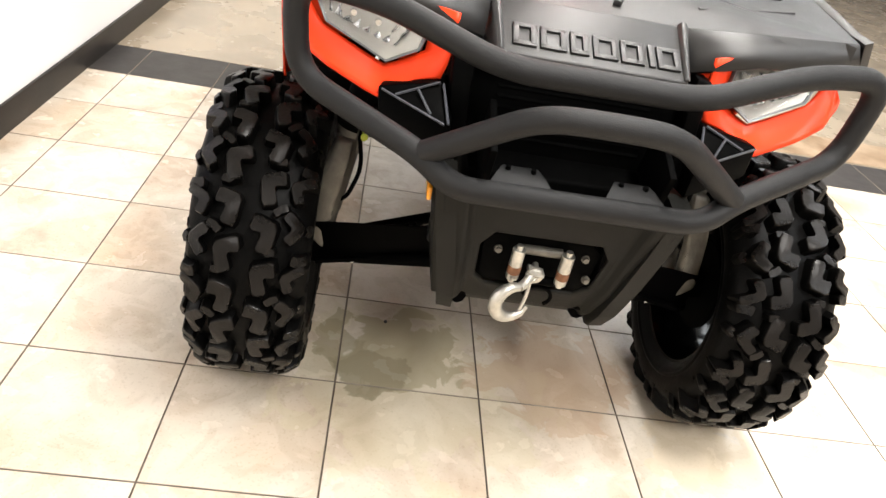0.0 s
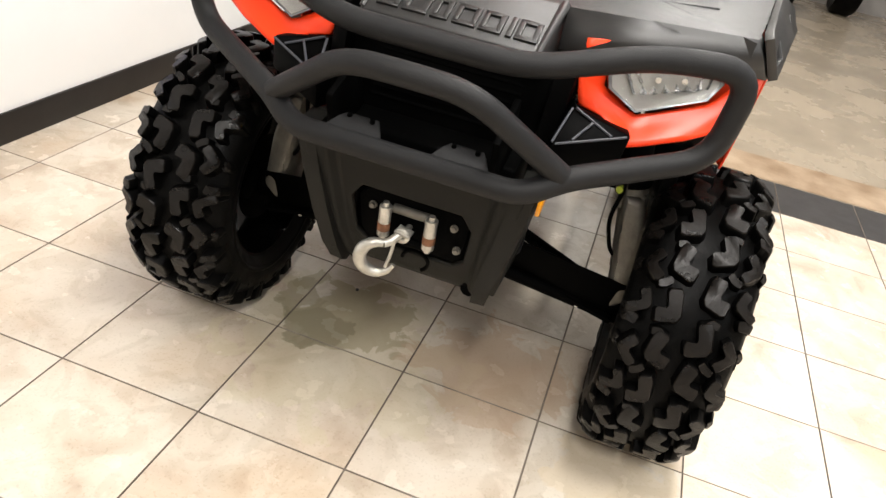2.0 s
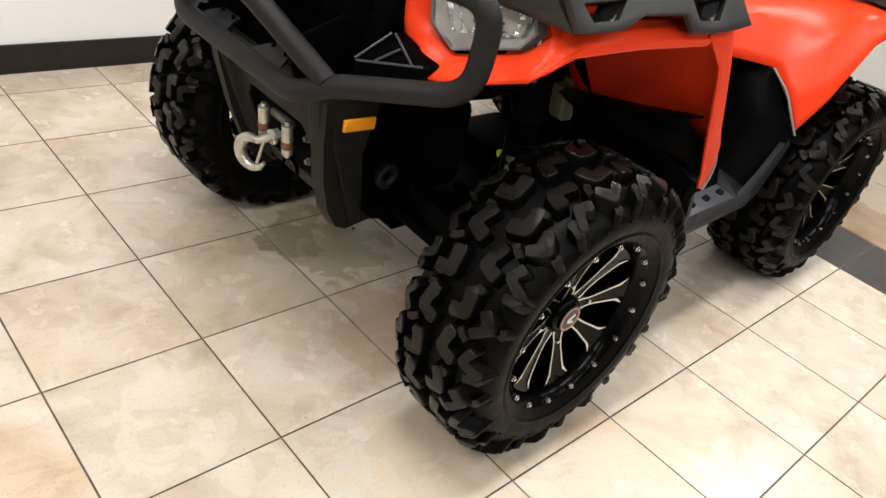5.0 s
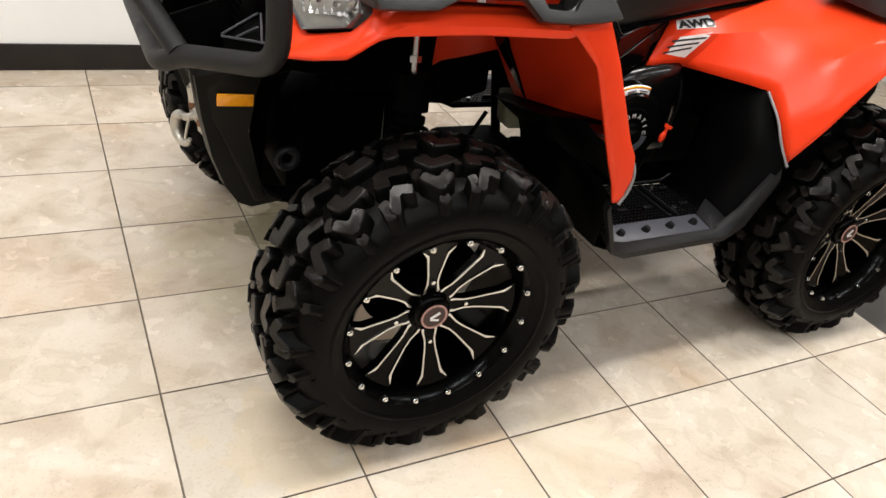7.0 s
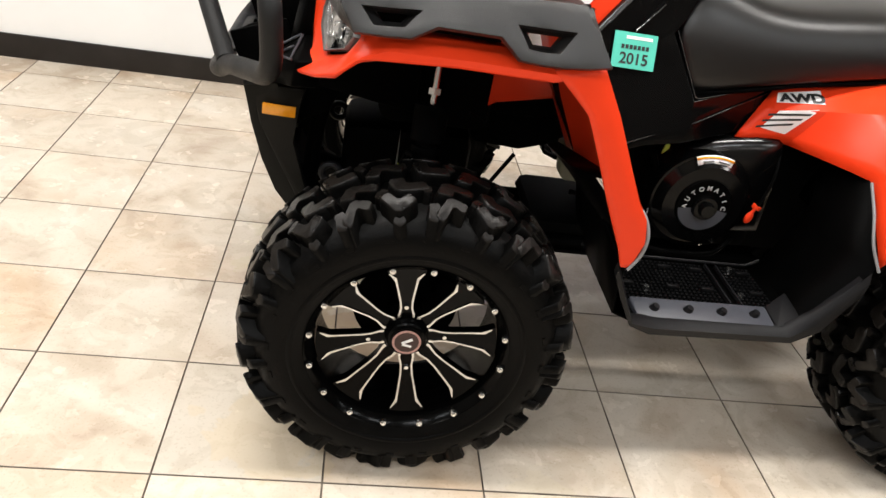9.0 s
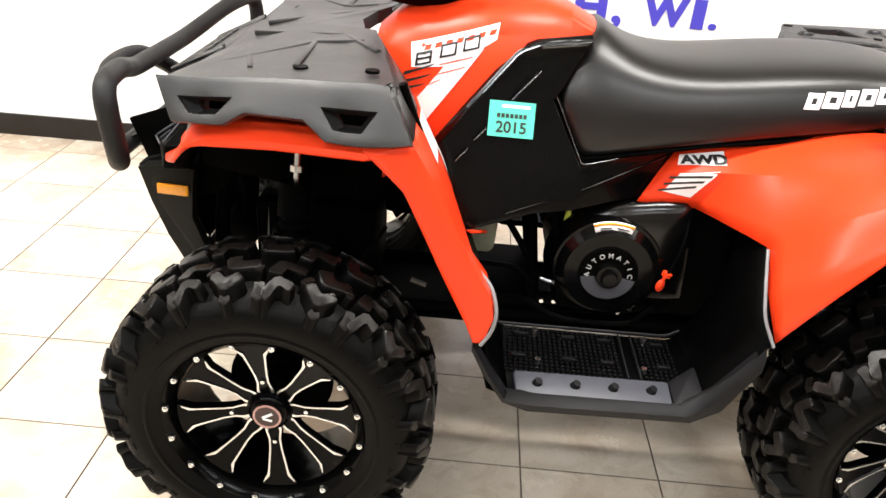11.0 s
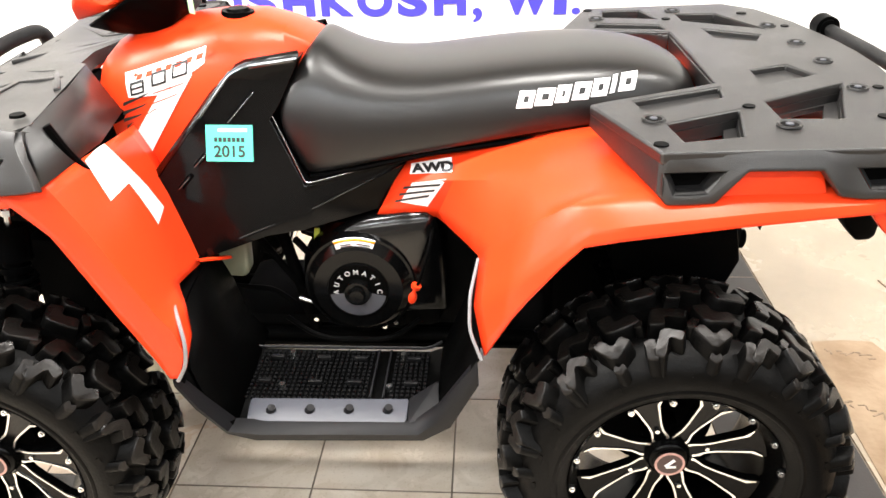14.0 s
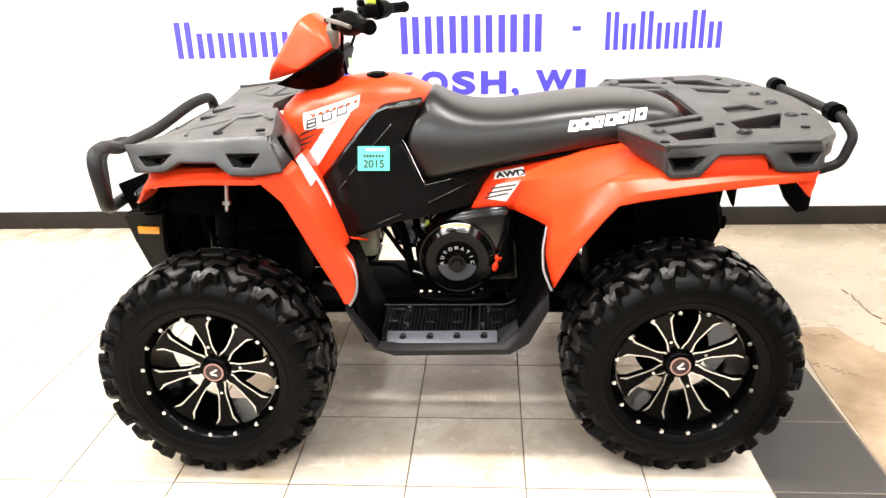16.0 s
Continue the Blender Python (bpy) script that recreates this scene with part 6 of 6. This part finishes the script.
# ---- decals, stickers and marks ----
def decal(name, pts, target, material, y=-.60, label="", parent=None, lift=.0014, near=False):
    """A thin film of (x, z) or (x, y, z) outline that lies on the left side of a body part."""
    bm = bmesh.new()
    bm.faces.new([bm.verts.new(p if len(p) == 3 else (p[0], y, p[1])) for p in pts])
    bmesh.ops.triangulate(bm, faces=bm.faces[:])
    bmesh.ops.subdivide_edges(bm, edges=bm.edges[:], cuts=5, use_grid_fill=True)
    ob = part(name, bm, material, parent or target, label, smooth=180)
    return wrap(ob, target, lift, near)


def wrap(ob, target, lift, near=False):
    m = ob.modifiers.new("lay", "SHRINKWRAP")
    m.target, m.wrap_method, m.use_project_y, m.use_positive_direction, m.use_negative_direction = target, "PROJECT", True, True, False
    if near:
        m.wrap_method, m.wrap_mode = "NEAREST_SURFACEPOINT", "ABOVE_SURFACE"
    m.offset = lift
    return ob


def lay(ob, target, lift):
    """Lays the points of a thin film on a body part, straight in from the left side."""
    bpy.context.view_layer.update()
    body = target.evaluated_get(bpy.context.evaluated_depsgraph_get())
    ob.modifiers.clear()
    for v in ob.data.vertices:
        ok, p = body.ray_cast(Vector((v.co.x, -1.0, v.co.z)), Vector((0, 1, 0)))[:2]
        if not ok:
            p = body.closest_point_on_mesh(Vector((v.co.x, -.24, v.co.z)))[1]
        v.co = Vector(p) + Vector((-.1, -1.0, .35)) * lift


def named(name):
    return next(o for o in ATV.children_recursive if o.name == name)


def decals():
    tank, leg, fender, saddle = named("tank_cover"), named("fender_leg"), named("rear_fender"), named("seat")
    decal("white_band", [(.408, .902), (.493, .954), (.364, .769), (.333, .803)], tank, M_WHITE, label="white slanted stripe decal")
    decal("white_band", [(.334, .936), (.512, .990), (.508, .960), (.493, .950), (.408, .899), (.338, .889)], tank, M_WHITE)
    # a row of plain red marks along the upper edge
    for k in range(8):
        x = .362 + .0215 * k
        z = .9255 + .305 * (x - .362)
        decal("name_block", [(x, z), (x + .003, z + .010), (x + .016, z + .014), (x + .013, z + .004)], tank, M_RED, lift=.0022)
    # the model number in square outlined digits
    for x, z, eight in ((.345, .893, True), (.395, .914, False), (.441, .931, False)):
        for u0, u1, v0, v1 in [(0, 1, 0, .16), (0, 1, .84, 1), (0, .13, .16, .84), (.87, 1, .16, .84)] + ([(.13, .87, .42, .58)] if eight else []):
            decal("number_stroke", [(x + .033 * u + .002 * v, z + .010 * u + .026 * v) for u, v in ((u0, v0), (u1, v0), (u1, v1), (u0, v1))], tank, M_INK, lift=.0026)
    for (x0, z0), (x1, z1), (x2, z2) in (((.321, .874), (.385, .901), (.464, .923)), ((.318, .856), (.378, .880), (.449, .902)), ((.316, .841), (.365, .859), (.40, .872)), ((.322, .828), (.338, .838), (.350, .843))):
        decal("black_stripe", [(x0, z0 - .004), (x0 + .002, z0 + .004), (x1 + .004, z1 + .003), (x1 - .004, z1 - .003)], tank, M_INK, lift=.0028)
        decal("red_stripe", [(x1 + .010, z1 - .001), (x1 + .011, z1 + .0015), (x2, z2 + .0015), (x2 - .001, z2 - .001)], tank, M_RED, lift=.0022)
    decal("white_arrow", [(.378, -.340, .873), (.447, -.283, .721), (.455, -.357, .716), (.415, -.360, .800), (.419, -.443, .803), (.383, -.426, .870)], leg, M_WHITE, label="white arrow-shaped decal", near=True)
    # four-wheel-drive decal on the rear fender
    lay(decal("white_band", [(.887, .684), (.914, .728), (.985, .750), (.944, .678)], fender, M_WHITE, label="white slanted decal"), fender, .0014)
    for k in range(3):
        z = .688 + .015 * k
        lay(decal("black_stripe", [(.876 + .009 * k, z - .006), (.878 + .009 * k, z - .001), (.950 + .012 * k, z + .020), (.947 + .012 * k, z + .014)], fender, M_INK), fender, .0026)
    lay(decal("letter_plate", [(.908, .741), (.911, .759), (.994, .780), (.997, .761)], fender, M_WHITE), fender, .0020)
    m = Matrix.Translation((.955, -.60, .760)) @ pose(0, 0, 0, 90, 0, 0) @ pose(0, 0, 0, 0, 0, 12)
    lay(words("drive_letters", "AWD", .0175, m, M_INK, 0.0, fender, .0009, 2.0, "black drive lettering"), fender, .0036)
    # row of plain white blocks on the seat flank
    for k, (x, wd) in enumerate(((1.118, .030), (1.152, .034), (1.190, .026), (1.222, .032), (1.258, .030), (1.294, .009), (1.310, .032))):
        z = .902 + (x - 1.118) * .13
        for a, b, c, d in ((0, wd, .000, .010), (0, wd, .021, .030), (0, .011, .010, .021), (wd - .010, wd, .010, .021)) if wd > .02 else ((0, wd, 0, .030),):
            decal("white_block", [(x + a + c * .25, z + c - .015), (x + b + c * .25, z + c - .014), (x + b + d * .25, z + d - .014), (x + a + d * .25, z + d - .015)], saddle, M_WHITE, y=-.5, lift=.0016)
    # green registration sticker
    n = Vector((0, -.93, .37)).normalized()
    up = Vector((0, .37, .93)).normalized()
    bm = bmesh.new()
    c = Vector((.552, -.198, .814))
    ax = Vector((1, .03, -.02)).normalized()
    prism(bm, [c + ax * a * .047 + up * b * .036 for a, b in ((-1, -1), (1, -1), (1, 1), (-1, 1))], n * -.003)
    st = part("sticker", bm, M_GREEN, ATV, "mint green square registration sticker", smooth=0)
    m = Matrix.Translation(c + up * -.016 + n * .0006) @ Matrix((ax, up, n)).transposed().to_4x4()
    words("year", "2015", .032, m, M_INK, .0003, st, .0006, 1.0, "black printed year")
    for k in range(7):
        bm = bmesh.new()
        p = c + up * .007 + ax * (-.027 + .009 * k) + n * .0006
        prism(bm, [p + ax * a * .0032 + up * b * .0042 for a, b in ((-1, -1), (1, -1), (1, 1), (-1, 1))], n * .0003)
        part("print_bar", bm, M_INK, st, smooth=0)
    bm = bmesh.new()
    p = c + up * .026 + n * .0006
    prism(bm, [p + ax * a * .036 + up * b * .003 for a, b in ((-.6, -1), (1, -1), (1, 1), (-.6, 1))], n * .0003)
    part("print_bar", bm, M_WHITE, st, smooth=0)


decals()


# ---- wall lettering ----
def wall_sign():
    sign = tagged(new("wall_lettering"), "blue-violet vinyl letters naming a town on the white wall", "lettering")
    for ch, x0, x1, z0, z1 in (("O", -.065, .076, .709, .830), ("S", .096, .214, .709, .830), ("H", .241, .370, .712, .827), ("K", .395, .526, .712, .827), ("O", .542, .683, .709, .830),
                               ("S", .703, .821, .709, .830), ("H", .848, .977, .712, .827), (",", 1.002, 1.040, .684, .740), ("W", 1.122, 1.305, .712, .827), ("I", 1.322, 1.372, .712, .827), (".", 1.393, 1.426, .712, .738)):
        ob = words("letter", ch, .150, pose(0, 0, 0, 90, 0, 0), M_BLUE, .002, sign, .002 if ch == "," else .0075, 1.0)
        xs = [v.co.x for v in ob.data.vertices]
        zs = [v.co.z for v in ob.data.vertices]
        kx, kz = (x1 - x0) / (max(xs) - min(xs)), (z1 - z0) / (max(zs) - min(zs))
        for v in ob.data.vertices:
            v.co = (x0 + (v.co.x - min(xs)) * kx, v.co.y + WALL_Y - .003, z0 + (v.co.z - min(zs)) * kz)

    def block_word(x0, x1, heights, name, label):
        """A word that stays unread: pairs of plain upright bars, one pair a letter."""
        e = tagged(new(name), label, "lettering")
        e.location = (x0, WALL_Y, .915)
        n = len(heights)
        pitch = (x1 - x0) / n
        for k, h in enumerate(heights):
            for u in (.10, .58):
                bm = bmesh.new()
                box(bm, (pitch * (k + u + .15), -.002, h / 2), (pitch * .28, .003, h))
                part("bar", bm, M_BLUE, e, smooth=0)

    cap, low = .180, .125
    block_word(-.705, .17, [cap, low, low, low, low, low, cap, cap], "wall_block_word", "row of plain blue-violet bars painted on the white wall")
    block_word(.440, 1.165, [cap] * 6, "wall_block_word", "row of tall plain blue-violet bars on the white wall")
    block_word(1.450, 2.025, [cap, low, cap, low, low, cap, low], "wall_block_word", "short row of plain blue-violet bars on the white wall")
    bm = bmesh.new()
    box(bm, (1.318, WALL_Y - .002, 1.022), (.042, .003, .022))
    tagged(part("wall_dash", bm, M_BLUE, None, smooth=0), "short blue-violet dash on the white wall", "lettering")


wall_sign()


# ---- a crumb of dirt on the tiles ----
def crumb():
    bm = bmesh.new()
    hull(bm, [(.244 + .006 * math.cos(a), .226 + .005 * math.sin(a), .002 + .004 * k) for k in (0, 1) for a in (0, 1.1, 2.3, 3.4, 4.4, 5.5)], .001, 1)
    tagged(part("dirt_crumb", bm, M_INK, None), "tiny black crumb of dirt on the tiles", "dirt")


crumb()


# ---- a trailer wheel far across the concrete ----
def far_wheel(x, y):
    e = tagged(new("vehicle_wheel"), "black rubber wheel with pale rim across the concrete floor", "wheel", "far wheels")
    e.location = (x, y, 0)
    bm = bmesh.new()
    spin(bm, [(-.10, .17), (-.12, .20), (-.12, .27), (-.08, .30), (.08, .30), (.12, .27), (.12, .20), (.10, .17), (-.10, .17)], 40)
    bmesh.ops.translate(bm, vec=(0, 0, .30), verts=bm.verts[:])
    part("tyre", bm, M_TYRE, e)
    bm = bmesh.new()
    spin(bm, [(-.09, .17), (-.05, .14), (-.06, .05), (-.07, .0)], 32)
    bmesh.ops.translate(bm, vec=(0, 0, .30), verts=bm.verts[:])
    part("rim", bm, M_ALU, e)


far_wheel(7.1, -1.35)
far_wheel(7.5, -2.0)


# ---- floor tiles, laid last ----
def tile_mesh(name, lx, ly, material):
    bm = bmesh.new()
    h, c = .006, .0009
    lo = [bm.verts.new((sx * lx / 2, sy * ly / 2, -.004)) for sx, sy in ((-1, -1), (1, -1), (1, 1), (-1, 1))]
    ed = [bm.verts.new((sx * lx / 2, sy * ly / 2, h - .004 - c)) for sx, sy in ((-1, -1), (1, -1), (1, 1), (-1, 1))]
    tp = [bm.verts.new((sx * (lx / 2 - c), sy * (ly / 2 - c), h - .004)) for sx, sy in ((-1, -1), (1, -1), (1, 1), (-1, 1))]
    bm.faces.new(tp)
    for k in range(4):
        n = (k + 1) % 4
        bm.faces.new((ed[k], ed[n], tp[n], tp[k])).material_index = 1
        bm.faces.new((lo[k], lo[n], ed[n], ed[k])).material_index = 1
    bmesh.ops.recalc_face_normals(bm, faces=bm.faces[:])
    me = bpy.data.meshes.new(name)
    bm.to_mesh(me)
    bm.free()
    me.materials.append(material)
    me.materials.append(M_GROUT)
    return me


def lay_tiles():
    gap = .0026
    whole = tile_mesh("tile", T - gap, T - gap, M_TILE)
    cut = tile_mesh("tile_cut", T - gap, WALL_Y - 4 * T - gap, M_TILE)
    dark = tile_mesh("tile_dark", T - gap, T - gap, M_DARKTILE)
    darkcut = tile_mesh("tile_dark_cut", T - gap, WALL_Y - 4 * T - gap, M_DARKTILE)
    rng = random.Random(4)

    def put(me, x, y):
        ob = new("tile", me)
        ob.parent = FLOOR
        ob.location = (x, y, .0 + rng.uniform(-.0003, .0003))

    for i in range(-12, 6):
        for j in range(-11, 5):
            y = (j + .5) * T if j < 4 else (4 * T + WALL_Y) / 2
            put((dark if i == 5 else whole) if j < 4 else (darkcut if i == 5 else cut), (i + .5) * T, y)
    # the rest of the tiled floor, far from the path, as one mesh
    bm = bmesh.new()
    for i in range(-12, 6):
        for j in range(-18, -11):
            x, y, q = (i + .5) * T, (j + .5) * T, (T - gap) / 2
            bm.faces.new([bm.verts.new((x + a * q, y + b * q, .002)) for a, b in ((-1, -1), (1, -1), (1, 1), (-1, 1))])
    tagged(part("far_tiles", bm, M_TILE, FLOOR, smooth=0), kind="stuff")


lay_tiles()
